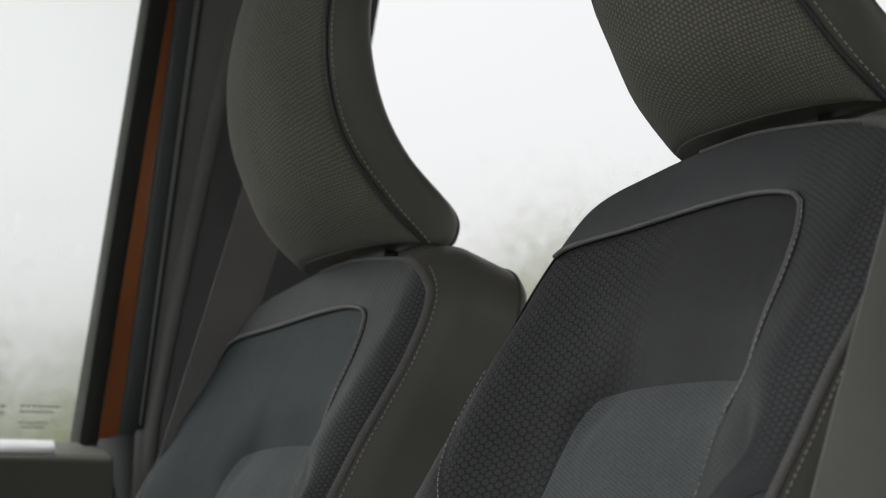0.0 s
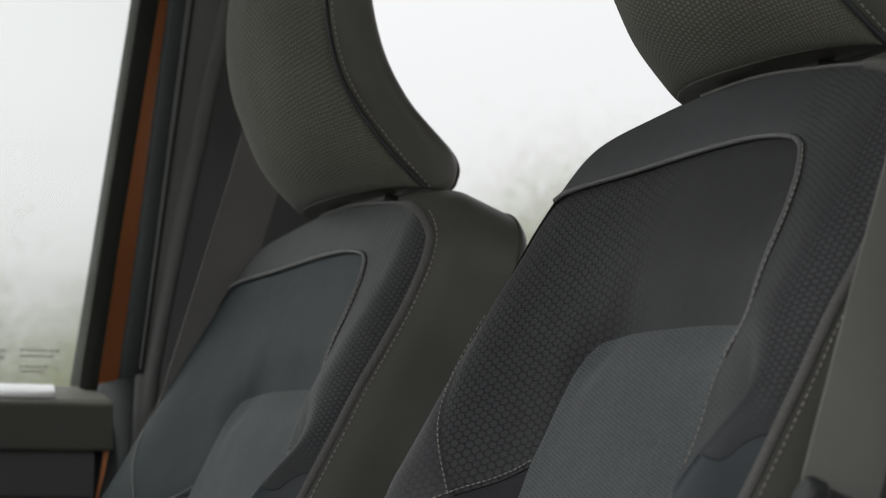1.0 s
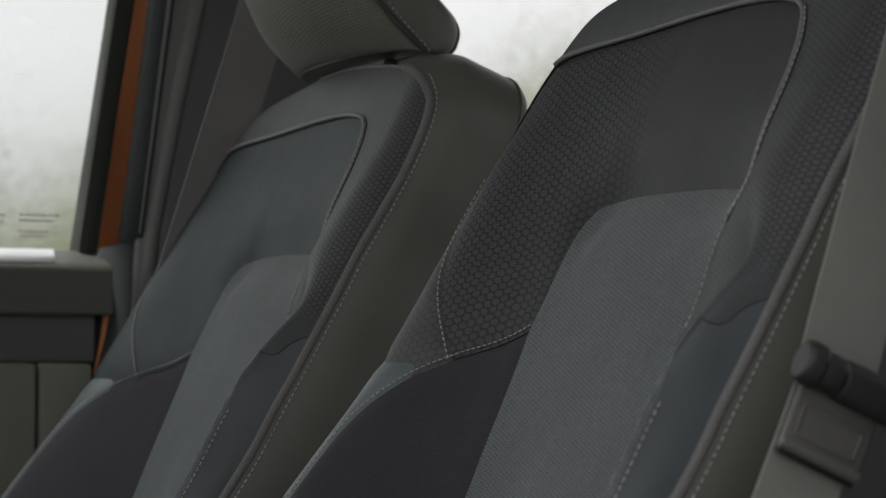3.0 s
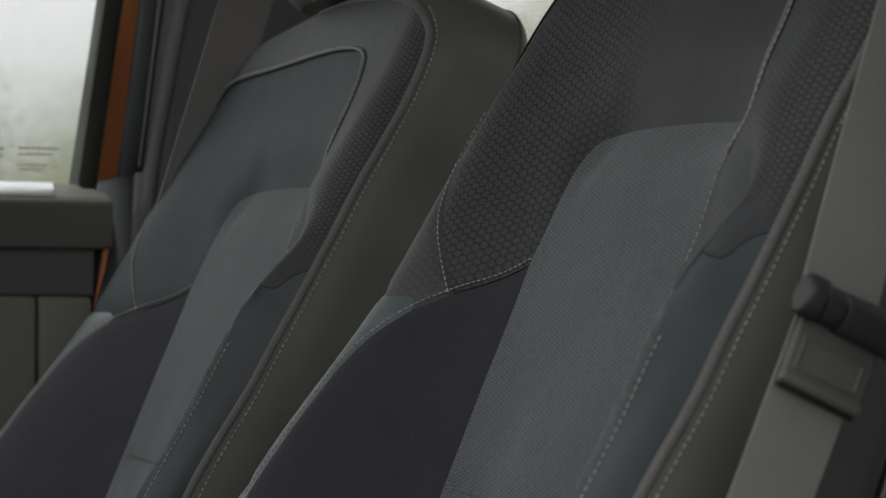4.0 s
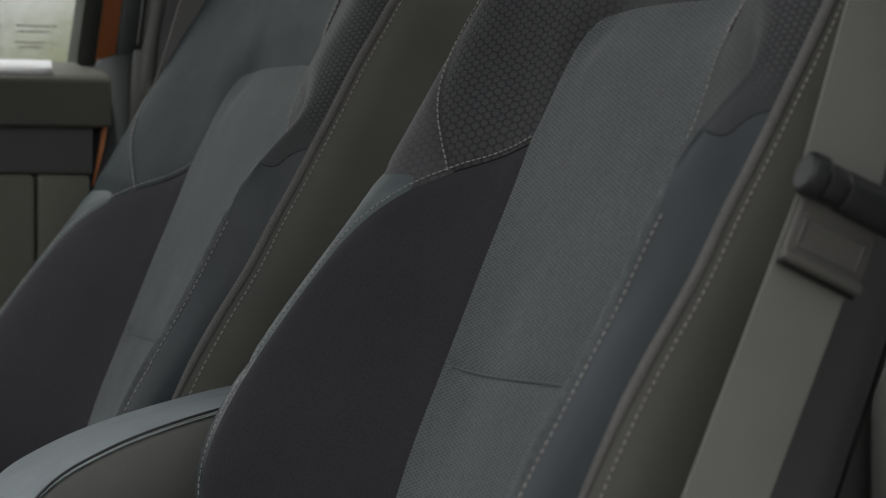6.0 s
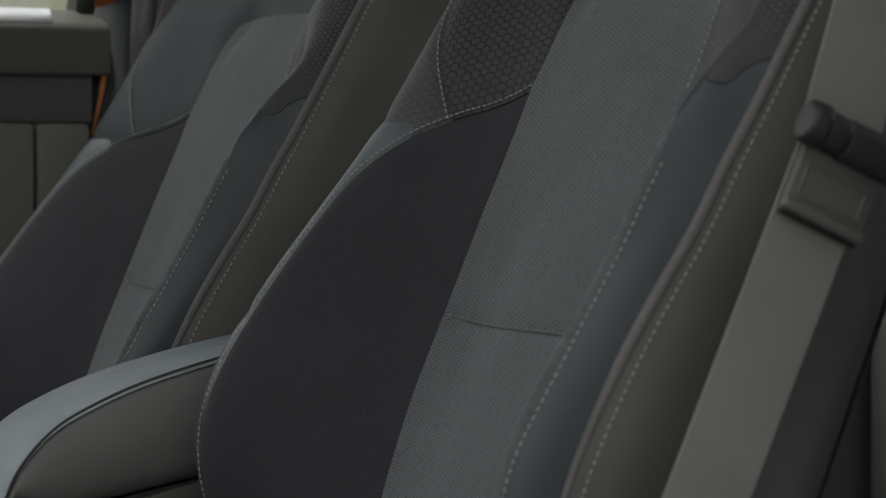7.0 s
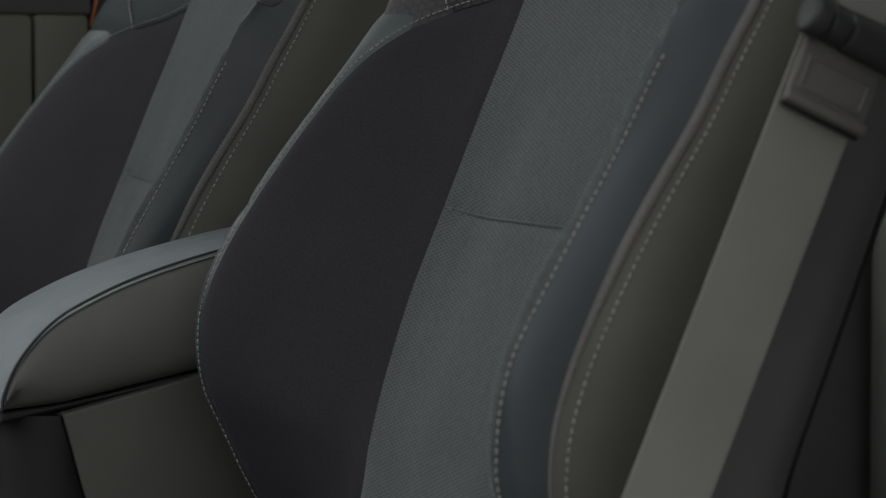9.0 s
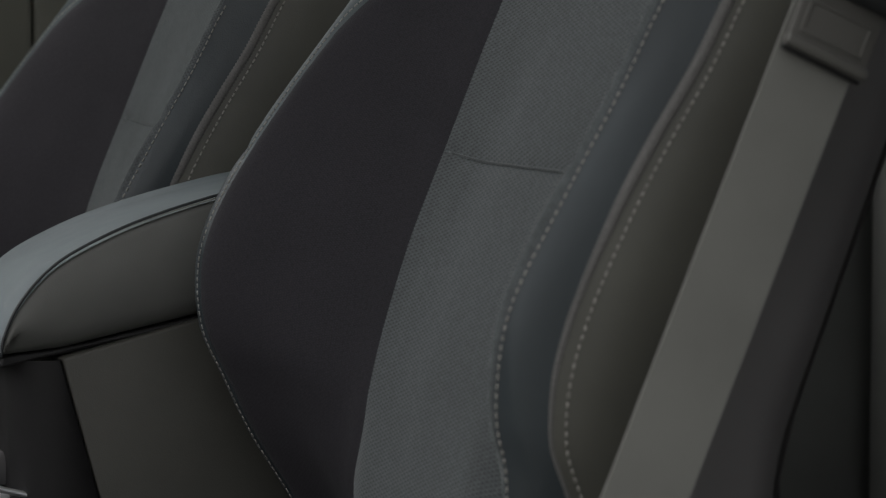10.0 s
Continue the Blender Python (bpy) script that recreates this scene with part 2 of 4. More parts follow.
# ---------------------------------------------------------------- building helpers
def finish(name, verts, faces, material, parent=None, label="", uv=None, smooth=True, weld=True):
    me = bpy.data.meshes.new(name)
    me.from_pydata([tuple(v) for v in verts], [], [tuple(f) for f in faces])
    me.validate()
    if uv is not None:
        layer = me.uv_layers.new(name="metres")
        for loop in me.loops:
            layer.data[loop.index].uv = uv[loop.vertex_index]
    if weld:
        bm = bmesh.new()
        bm.from_mesh(me)
        bmesh.ops.remove_doubles(bm, verts=bm.verts, dist=1e-6)
        bmesh.ops.delete(bm, geom=[v for v in bm.verts if not v.link_faces], context="VERTS")
        bm.to_mesh(me)
        bm.free()
    me.polygons.foreach_set("use_smooth", [smooth] * len(me.polygons))
    me.materials.append(material)
    ob = new(name, me)
    if parent is not None:
        ob.parent = parent
    return tagged(ob, label)


def part(name, bm, material, parent=None, label="", smooth=True):
    """One bmesh as one mesh object."""
    bmesh.ops.recalc_face_normals(bm, faces=bm.faces)
    me = bpy.data.meshes.new(name)
    bm.to_mesh(me)
    bm.free()
    me.polygons.foreach_set("use_smooth", [smooth] * len(me.polygons))
    me.materials.append(material)
    ob = new(name, me)
    if parent is not None:
        ob.parent = parent
    return tagged(ob, label)


def soften(bm, width, segments=2, angle=30):
    edges = [e for e in bm.edges if len(e.link_faces) == 2 and e.calc_face_angle(0) > radians(angle)]
    bmesh.ops.bevel(bm, geom=edges, offset=width, segments=segments, profile=0.6, affect="EDGES", clamp_overlap=True)


def box(x0, x1, y0, y1, z0, z1, bevel=0.0, segments=2):
    bm = bmesh.new()
    bmesh.ops.create_cube(bm, size=1, matrix=Matrix.Translation(((x0 + x1) / 2, (y0 + y1) / 2, (z0 + z1) / 2)) @ Matrix.Diagonal((x1 - x0, y1 - y0, z1 - z0, 1)))
    if bevel:
        soften(bm, bevel, segments)
    return bm


def prism(outline, put, depth, bevel=0.0, segments=2):
    """A plate: outline of (a, b), put(a, b, k) gives the place, k from 0 to depth."""
    bm = bmesh.new()
    rings = [[bm.verts.new(put(a, b, k)) for a, b in outline] for k in (0.0, depth)]
    bm.faces.new(rings[0])
    bm.faces.new(rings[1][::-1])
    n = len(outline)
    for i in range(n):
        j = (i + 1) % n
        bm.faces.new((rings[0][i], rings[1][i], rings[1][j], rings[0][j]))
    bmesh.ops.recalc_face_normals(bm, faces=bm.faces)
    if bevel:
        soften(bm, bevel, segments, 20)
    return bm


def spline(points, n=8):
    """A smooth curve through the points (any dimension)."""
    q = [np.array(p, float) for p in points]
    q = [2 * q[0] - q[1]] + q + [2 * q[-1] - q[-2]]
    out = []
    for i in range(1, len(q) - 2):
        a, b, c, d = q[i - 1:i + 3]
        for s in np.arange(n) / n:
            out.append(0.5 * (2 * b + (c - a) * s + (2 * a - 5 * b + 4 * c - d) * s * s + (3 * b - a - 3 * c + d) * s ** 3))
    out.append(q[-2])
    return out


def resample(points, step):
    q = np.array(points, float)
    d = np.r_[0, np.cumsum(np.linalg.norm(np.diff(q, axis=0), axis=1))]
    s = np.linspace(0, d[-1], max(2, int(round(d[-1] / step)) + 1))
    return np.array([[np.interp(v, d, q[:, k]) for k in range(q.shape[1])] for v in s])


def tube(path, radius, sides=8, rib=0.0, flat=1.0):
    """Verts and faces of a tube along 3D points; rib: every other ring is thinner."""
    p = np.array(path, float)
    t = np.gradient(p, axis=0)
    t /= np.linalg.norm(t, axis=1)[:, None] + 1e-9
    a = np.cross(t, (0.31, 0.17, 0.93))
    a /= np.linalg.norm(a, axis=1)[:, None] + 1e-9
    b = np.cross(t, a)
    verts, faces = [], []
    radius = np.broadcast_to(radius, len(p))
    for i in range(len(p)):
        r = radius[i] * (1 - rib * (i % 2))
        for k in range(sides):
            g = 2 * math.pi * k / sides
            verts.append(p[i] + r * (math.cos(g) * a[i] + flat * math.sin(g) * b[i]))
    for i in range(len(p) - 1):
        for k in range(sides):
            j = (k + 1) % sides
            faces.append((i * sides + k, i * sides + j, (i + 1) * sides + j, (i + 1) * sides + k))
    faces.append(tuple(range(sides))[::-1])
    faces.append(tuple((len(p) - 1) * sides + k for k in range(sides)))
    return verts, faces


def dashes(path, length, gap, radius):
    """Stitches along a 3D path: short rounded threads."""
    q = resample(path, 0.0005)
    verts, faces, i = [], [], 0
    run, hop = max(2, round(length / 0.0005)), max(1, round(gap / 0.0005))
    while i + run < len(q):
        cut = q[i:i + run + 1:max(1, run // 2)]
        if len(cut) > 1:
            v, f = tube(cut, radius, 5)
            faces += [tuple(x + len(verts) for x in g) for g in f]
            verts += v
        i += run + hop
    return verts, faces


# ---------------------------------------------------------------- front seat
RECLINE = radians(22)
SEAT = (0.7554, 1.546, EYE_Z)
SEAT_GAP = 0.70
KNOTS = np.array([0, .06, .11, .155, .205, .235, .265, .29, .34, .42])
CREST = np.array([(-.45, .07), (-.36, .072), (-.30, .078), (-.244, .088), (-.213, .094), (-.18, .097), (-.14, .093), (-.085, .08), (0, .055),
                  (.047, .044), (.114, .033), (.18, .022), (.25, .010), (.36, .004)])
CREST_LEFT = np.array([(-.45, .115), (-.33, .112), (-.29, .104), (-.26, .094), (-.232, .091), (-.19, .0925), (-.14, .089), (-.085, .081), (-.04, .077), (0, .073),
                       (.03, .067), (.06, .056), (.09, .043), (.125, .033), (.18, .022), (.25, .010), (.36, .004)])
LUMBAR = np.array([(-.45, -.21), (-.36, -.13), (-.331, -.103), (-.297, -.061), (-.267, -.033), (-.244, -.013), (-.213, -.003), (-.18, 0), (-.1, 0), (.5, 0)])
CROWN = np.array([(-.5, .326), (-.42, .326), (-.37, .314), (-.33, .287), (-.305, .262), (-.29, .256), (-.27, .272), (-.25, .288), (-.225, .300), (-.19, .308), (-.12, .319), (-.06, .3265), (0, .3285), (.06, .3245), (.13, .3155), (.18, .3025), (.205, .279), (.228, .2435), (.25, .206), (.27, .17), (.29, .14), (.5, .14)])


def smooth_table(rows):
    return np.array(spline([tuple(r) for r in rows], 10))


CREST, CREST_LEFT, LUMBAR, CROWN = (smooth_table(q) for q in (CREST, CREST_LEFT, LUMBAR, CROWN))


def ease(x):
    x = np.clip(x, 0, 1)
    return x * x * (3 - 2 * x)


def section(p, v):
    """Half-width and depth of the backrest at p along its girth and v up its height."""
    p, v = np.asarray(p, float), np.asarray(v, float)
    b = np.interp(v, CREST[:, 0], CREST[:, 1])
    bl = np.interp(v, CREST_LEFT[:, 0], CREST_LEFT[:, 1])
    zero = 0 * b
    t = np.clip((.14 - v) / .08, 0, 1)
    left = np.where(p < 0, t * t * (3 - 2 * t), 0.0)
    soft_u = np.array([0, .06, .108, .15, .192, .215, .238, .248, .252, .245])
    steep_u = np.array([0, .06, .110, .155, .200, .227, .240, .248, .252, .245])
    us = soft_u[:, None] * (1 - left) + steep_u[:, None] * left
    rear = [b - .016, b - .038, -.02 + .3 * np.clip(b - .038, 0, 1), zero - .095]
    soft_w = np.array([zero, zero, .006 * np.clip(b / .06, 0, 1) + .04 * b, .5 * b, .93 * b, b - .002] + rear)
    steep_w = np.array([zero, zero, zero, .02 * bl, .22 * bl, bl - .0125] + rear)
    ws = soft_w * (1 - left) + steep_w * left
    a = np.abs(p)
    k = np.clip(np.searchsorted(KNOTS, a, side="right") - 1, 0, len(KNOTS) - 2)
    h = KNOTS[k + 1] - KNOTS[k]
    t = (a - KNOTS[k]) / h

    def run(pick):
        def slope(i):
            lo, hi = np.maximum(i - 1, 0), np.minimum(i + 1, len(KNOTS) - 1)
            return (pick(hi) - pick(lo)) / (KNOTS[hi] - KNOTS[lo])
        return ((2 * t ** 3 - 3 * t ** 2 + 1) * pick(k) + (t ** 3 - 2 * t * t + t) * slope(k) * h
                + (-2 * t ** 3 + 3 * t * t) * pick(k + 1) + (t ** 3 - t * t) * slope(k + 1) * h)

    cols = np.arange(len(a))
    return np.sign(p) * run(lambda i: us[i, cols]), run(lambda i: ws[i, cols]) + np.interp(v, LUMBAR[:, 0], LUMBAR[:, 1]) * (.2 + .8 * ease((a - .07) / .12))


def skin(p, v, lift=0.0):
    """Places on the backrest's skin, in the seat's own axes; lift: metres outward."""
    p, v = np.atleast_1d(np.asarray(p, float)), np.atleast_1d(np.asarray(v, float))
    brow = np.interp(p, [-.12, -.06, .02, .048, .075], [.152, .158, .161, .159, .146])
    lift = lift - 0.009 * np.exp(-((v - brow) / 0.028) ** 2) * ease((p + .17) / .05) * ease((.115 - p) / .06)

    def at(p, v):
        top = np.interp(p, CROWN[:, 0], CROWN[:, 1])
        over = np.maximum(v - top, 0)
        r = 0.014
        ang = np.minimum(over / r, math.pi / 2)
        u, w = section(p, np.minimum(v, top))
        vv = np.minimum(v, top) + r * np.sin(ang)
        rest = np.maximum(over - r * math.pi / 2, 0)
        w = w - r * (1 - np.cos(ang)) - rest
        rise = np.clip(rest / 0.05, 0, 1)
        rise = rise * rise * (3 - 2 * rise)
        drop = np.maximum(rest - 0.055, 0)
        return u, vv + rise * (np.where(p < 0, 0.334, 0.322) - vv) - 8.0 * drop ** 2, w

    u, vv, w = at(p, v)
    e = 0.0008
    a0, a1, b0, b1 = at(p - e, v), at(p + e, v), at(p, v - e), at(p, v + e)
    dp = np.stack([a1[i] - a0[i] for i in range(3)], 1)
    dv = np.stack([b1[i] - b0[i] for i in range(3)], 1)
    n = np.cross(dp, dv)
    n /= np.linalg.norm(n, axis=1)[:, None] + 1e-12
    q = np.stack([u, vv, w], 1) + n * lift[:, None]
    return lean(q)


def lean(q):
    """From (across, up the back, forward of it) to the car's axes."""
    q = np.atleast_2d(np.asarray(q, float))
    s, c = math.sin(RECLINE), math.cos(RECLINE)
    return np.stack([q[:, 1] * s - q[:, 2] * c, q[:, 0], q[:, 1] * c + q[:, 2] * s], 1)


def edge_distance(pts, loop):
    a, b = loop, np.roll(loop, -1, axis=0)
    best = np.full(len(pts), 9.0)
    for p, q in zip(a, b):
        d = q - p
        t = np.clip(((pts - p) @ d) / (d @ d + 1e-12), 0, 1)
        best = np.minimum(best, np.linalg.norm(pts - p - t[:, None] * d, axis=1))
    return best


def inside(pts, loop):
    ok = np.zeros(len(pts), bool)
    for (x0, y0), (x1, y1) in zip(loop, np.roll(loop, -1, axis=0)):
        if y0 == y1:
            continue
        hit = ((y0 > pts[:, 1]) != (y1 > pts[:, 1])) & (pts[:, 0] < (x1 - x0) * (pts[:, 1] - y0) / (y1 - y0) + x0)
        ok ^= hit
    return ok


def panel(name, runs, material, parent, label="", groove=0.0022, puff=0.0, step=0.0065, sag=0.006, soft=()):
    """An upholstered panel: runs of (p, v) points, each a smooth line, closed into a loop."""
    loop = np.concatenate([resample(spline(r, 6), step * 0.8)[:-1] for r in runs])
    lo, hi = loop.min(0), loop.max(0)
    gx, gy = np.meshgrid(np.arange(lo[0], hi[0], step), np.arange(lo[1], hi[1], step))
    gx[1::2] += step / 2
    grid = np.stack([gx.ravel(), gy.ravel()], 1)
    grid = grid[inside(grid, loop)]
    rim = edge_distance(grid, loop)
    grid = grid[rim > step * 0.45]
    pts = np.concatenate([loop, grid])
    n = len(loop)
    out = delaunay_2d_cdt([Vector(p) for p in pts], [(i, (i + 1) % n) for i in range(n)], [], 1, 1e-6)
    flat = np.array([tuple(v) for v in out[0]])
    d = edge_distance(flat, loop)
    lift = -groove * np.exp(-(d / sag) ** 2) + puff * (1 - np.exp(-(d / 0.03) ** 2))
    for i in soft:
        line = resample(spline(runs[i], 6), step * 0.8)
        lift *= 1 - 0.7 * np.exp(-(edge_distance(flat, np.concatenate([line, line[::-1]])) / 0.018) ** 2)
    verts = skin(flat[:, 0], flat[:, 1], lift)
    return finish(name, verts, out[2], material, parent, label, uv=flat)


def seam(name, run, parent, lift=0.0005, length=0.0030, gap=0.0018, radius=0.00058, label="pale stitching"):
    q = resample(spline(run, 8), 0.004)
    v, f = dashes(skin(q[:, 0], q[:, 1], lift), length, gap, radius)
    return finish(name, v, f, M_THREAD, parent, label)


def cord(name, run, parent, material, radius, lift=0.001, rib=0.0, label="", step=0.004):
    q = resample(spline(run, 8), step)
    slim = np.interp(q[:, 1], (-.24, -.10), (.42, 1.0))
    v, f = tube(skin(q[:, 0], q[:, 1], lift), radius * slim, 8, rib)
    return finish(name, v, f, material, parent, label)


# seam lines on the backrest, (p, v)
TOP_SEAM = [(.212, .2655), (.200, .2700), (.17, .2740), (.132, .2768), (.071, .2798), (.006, .2815), (-.052, .2808), (-.092, .2765), (-.116, .271)]
CORNER = [(-.116, .271), (-.129, .264), (-.138, .252), (-.146, .232), (-.151, .195), (-.143, .157), (-.131, .125), (-.122, .095), (-.112, .060), (-.108, .050)]
CREST_OUT = [(-.2480, -.010), (-.2493, -.03), (-.2540, -.065), (-.2588, -.10), (-.263, -.13), (-.264, -.155), (-.262, -.18), (-.259, -.206), (-.255, -.230), (-.251, -.250), (-.246, -.27), (-.243, -.29), (-.24, -.36)]
BAND_END = [(-.108, .050), (-.15, .051), (-.20, .047), (-.238, .042), (-.2530, .042), (-.2585, .0555), (-.267, .0635), (-.2725, .066)]
PIPE_UP = [(-.2725, .066), (-.272, .10), (-.270, .14), (-.270, .18), (-.268, .22), (-.262, .268), (-.250, .286)]
PIPE_LOW = [(-.268, -.36), (-.278, -.292), (-.283, -.265), (-.289, -.236), (-.292, -.217), (-.295, -.187), (-.294, -.145), (-.289, -.09), (-.284, -.04), (-.2770, 0.0), (-.2740, .03), (-.2725, .066)]
PIPE_TOP = [(-.250, .286), (-.228, .298), (-.189, .307), (-.120, .318), (-.033, .327), (.042, .326), (.13, .315), (.18, .302), (.205, .2785), (.228, .2435), (.25, .206), (.264, .18)]
INSERT_TOP = [(-.136, .1385), (-.131, .1455), (-.12, .1505), (-.06, .1575), (.02, .160), (.052, .159), (.074, .154), (.084, .143)]
INSERT_SIDE = [(.084, .143), (.088, .130), (.090, .105), (.093, .080), (.095, .066)]
INSERT_LOW = [(.095, .066), (.096, 0.0), (.098, -.088)]
INSERT_BASE = [(.098, -.088), (.0995, -.14), (.0975, -.175), (.094, -.215), (.0915, -.25), (.095, -.284), (.112, -.316), (.14, -.36)]
CURVE_SEAM = [(.095, .066), (.125, .052), (.157, .038), (.185, .020), (.206, -.004), (.219, -.03)]
CREST_IN = [(.219, -.03), (.222, -.066), (.222, -.136), (.224, -.181), (.226, -.214), (.226, -.244), (.227, -.267), (.226, -.297), (.224, -.36)]
SIDE_SEAM = [(.157, .038), (.178, .060), (.198, .082), (.214, .105), (.228, .135), (.238, .18)]
CROSS_SEAM = [(.098, -.088), (.05, -.0905), (.0, -.0915), (-.05, -.0918), (-.10, -.093), (-.18, -.099), (-.2570, -.108)]
INSERT_EDGE_MID = [(-.2570, -.108), (-.2512, -.065), (-.2468, -.03), (-.2450, -.010), (-.2405, .012), (-.230, .029), (-.19, .038), (-.14, .043), (-.120, .0445)]
INSERT_EDGE_UP = INSERT_EDGE_MID + [(-.110, .048), (-.112, .060), (-.122, .095), (-.131, .125), (-.136, .1385)]
INSERT_EDGE_LOW = [(-.237, -.36), (-.240, -.29), (-.248, -.25), (-.256, -.206), (-.2605, -.165), (-.2600, -.13), (-.2570, -.108)]


PIPE_CUT = [(.2145, .2665), (.205, .2785), (.18, .302), (.13, .315), (.042, .326), (-.033, .327), (-.120, .318), (-.189, .307), (-.228, .298), (-.250, .286)]


def back(run):
    return run[::-1]


def headrest_section(tau):
    rows = np.array([(.330, .004, .345, -.036), (.3295, .026, .351, -.050), (.343, .064, .366, -.056), (.370, .094, .385, -.046), (.407, .121, .408, .006),
                     (.454, .141, .440, .046), (.50, .150, .49, .079), (.55, .153, .55, .098), (.588, .148, .588, .108), (.606, .136, .603, .117)])
    x = np.clip(tau, 0, 1) * (len(rows) - 1)
    i = int(min(x, len(rows) - 2))
    g = lambda k: rows[int(np.clip(k, 0, len(rows) - 1))]
    s = x - i
    a, b, c, d = g(i - 1), g(i), g(i + 1), g(i + 2)
    return 0.5 * (2 * b + (c - a) * s + (2 * a - 5 * b + 4 * c - d) * s * s + (3 * b - a - 3 * c + d) * s ** 3)


def stitch_line(tau):
    return 0.37 + 0.20 * max(0.0, 1 - tau / 0.36) ** 1.2


GIRTH = spline([(0, 0), (.045, .035), (.078, .13), (.102, .27), (.118, .42), (.127, .60), (.129, .78), (.121, .94), (.104, 1.0), (.05, 1.02), (0, 1.03)], 5)


def headrest_point(tau, g, side, lift=0.0):
    r = headrest_section(tau)
    x = np.array([np.interp(g, np.linspace(0, 1, len(GIRTH)), [q[k] for q in GIRTH]) for k in (0, 1)])
    squeeze = 1 - 0.10 * max(0, (tau - 0.7) / 0.3) ** 2 - 0.02 * max(0, (0.12 - tau) / 0.12)
    d = 0.5 + (x[1] - 0.5) * (1 + lift * 12)
    u = side * x[0] * squeeze * (1 + lift * 6)
    low = max(0.0, 1 - tau / 0.4)
    d = d + 0.16 * low * (x[0] / .12) ** 2 * (1 - min(1.0, max(0.0, d)))
    return np.array([u, r[0] + (r[2] - r[0]) * d + 0.006 * low * (x[0] / .12) ** 2 * (1 - min(1.0, d)), r[1] + (r[3] - r[1]) * d])


def headrest_piece(name, g0, g1, ng, material, parent, label, sides=(1, -1), taus=None):
    taus = np.linspace(0, 1, 60) if taus is None else taus
    cols = [(s, g) for s in sides for g in (np.linspace(1, 0, ng) if s > 0 else np.linspace(0, 1, ng))]
    verts, uv, faces, length = [], [], [], 0.0
    for i, tau in enumerate(taus):
        lo, hi = (g0, stitch_line(tau)) if g0 == 0 else (stitch_line(tau), g1)
        for s, k in cols:
            g = lo + (hi - lo) * k
            edge = abs(g - stitch_line(tau))
            verts.append(headrest_point(tau, g, s, -0.004 * math.exp(-(edge / 0.02) ** 2)))
            uv.append((s * g * 0.27, tau * 0.33))
    n = len(cols)
    for i in range(len(taus) - 1):
        for k in range(n - 1):
            if len(sides) == 2 and k == ng - 1 and g0 > 0:
                continue
            faces.append((i * n + k, i * n + k + 1, (i + 1) * n + k + 1, (i + 1) * n + k))
    for row in (0, len(taus) - 1):
        ring = [row * n + k for k in range(n)]
        if g0 == 0 or row == 0:
            faces.append(tuple(ring if row else ring[::-1]))
    return finish(name, lean(verts), faces, material, parent, label, uv=uv)


RIM = PIPE_LOW + PIPE_UP[1:] + PIPE_TOP[1:] + [(.268, .12), (.27, .06), (.285, -.05), (.29, -.2), (.278, -.36)]


def side_cover(seat):
    """Leather that wraps from the piping round the sides and the top to the back."""
    q = resample(spline(RIM, 8), 0.007)
    u, w = section(q[:, 0], q[:, 1])
    top = np.interp(q[:, 0], CROWN[:, 0], CROWN[:, 1])
    line = np.stack([u, np.minimum(q[:, 1], top + .004)], 1)
    for _ in range(4):
        line[1:-1] = (line[:-2] + 2 * line[1:-1] + line[2:]) / 4
    t = np.gradient(line, axis=0)
    out = np.stack([-t[:, 1], t[:, 0]], 1)
    for _ in range(14):
        out[1:-1] = (out[:-2] + 2 * out[1:-1] + out[2:]) / 4
    out /= np.linalg.norm(out, axis=1)[:, None] + 1e-9
    up = np.clip(out[:, 1], 0, 1)
    swell = .009 + .020 * up * np.where(line[:, 0] < 0, 1, .2) * ease((np.abs(line[:, 0]) - .10) / .09) - .006 * up * ease((.16 - np.abs(line[:, 0])) / .06)
    rear = -.088 + np.interp(line[:, 1], LUMBAR[:, 0], LUMBAR[:, 1])
    rows = np.linspace(0, 1, 22)
    verts, faces, uv = [], [], []
    n = len(q)
    for r in rows:
        rise = 1 - (1 - min(1, r / .42)) ** 2
        o = swell * rise - .010 * max(0, (r - .86) / .14) ** 2
        pos = np.column_stack([line + out * o[:, None], w + (rear - w) * r])
        verts += list(lean(pos))
        uv += [(i * .007, r * .12) for i in range(n)]
    shell, far_shell = [], []
    for a in range(len(rows) - 1):
        for i in range(n - 1):
            k = a * n + i
            low = (shell if line[i, 0] < 0 else far_shell)
            (low if rows[a] >= .56 and line[i, 1] < .10 else faces).append((k, k + n, k + n + 1, k + 1))
    for side in (shell, far_shell):
        finish("shell_edge", verts, side, M_TRIM_DARK, seat, "black plastic edge of the back shell", uv=uv)
    rows_at = lambda r: lean(np.column_stack([line + out * (swell * (1 - (1 - r / .42) ** 2) + .0005)[:, None], w + (rear - w) * r]))
    stop = int(np.argmax(q[:, 0] > -.235))
    v, f = dashes(rows_at(.056)[:stop], 0.0032, 0.0020, 0.00065)
    finish("stitching", v, f, M_THREAD, seat, "pale stitching")
    high = [q for q, z in zip(verts[18 * n:19 * n], line[:, 1]) if z > .10]
    v, f = tube(np.array(high), .0013, 6)
    finish("welt", v, f, M_SIDE, seat, "rolled leather welt")
    finish("side_cover", verts, faces, M_SIDE, seat, "dark olive leather wrapping the backrest sides and top", uv=uv)


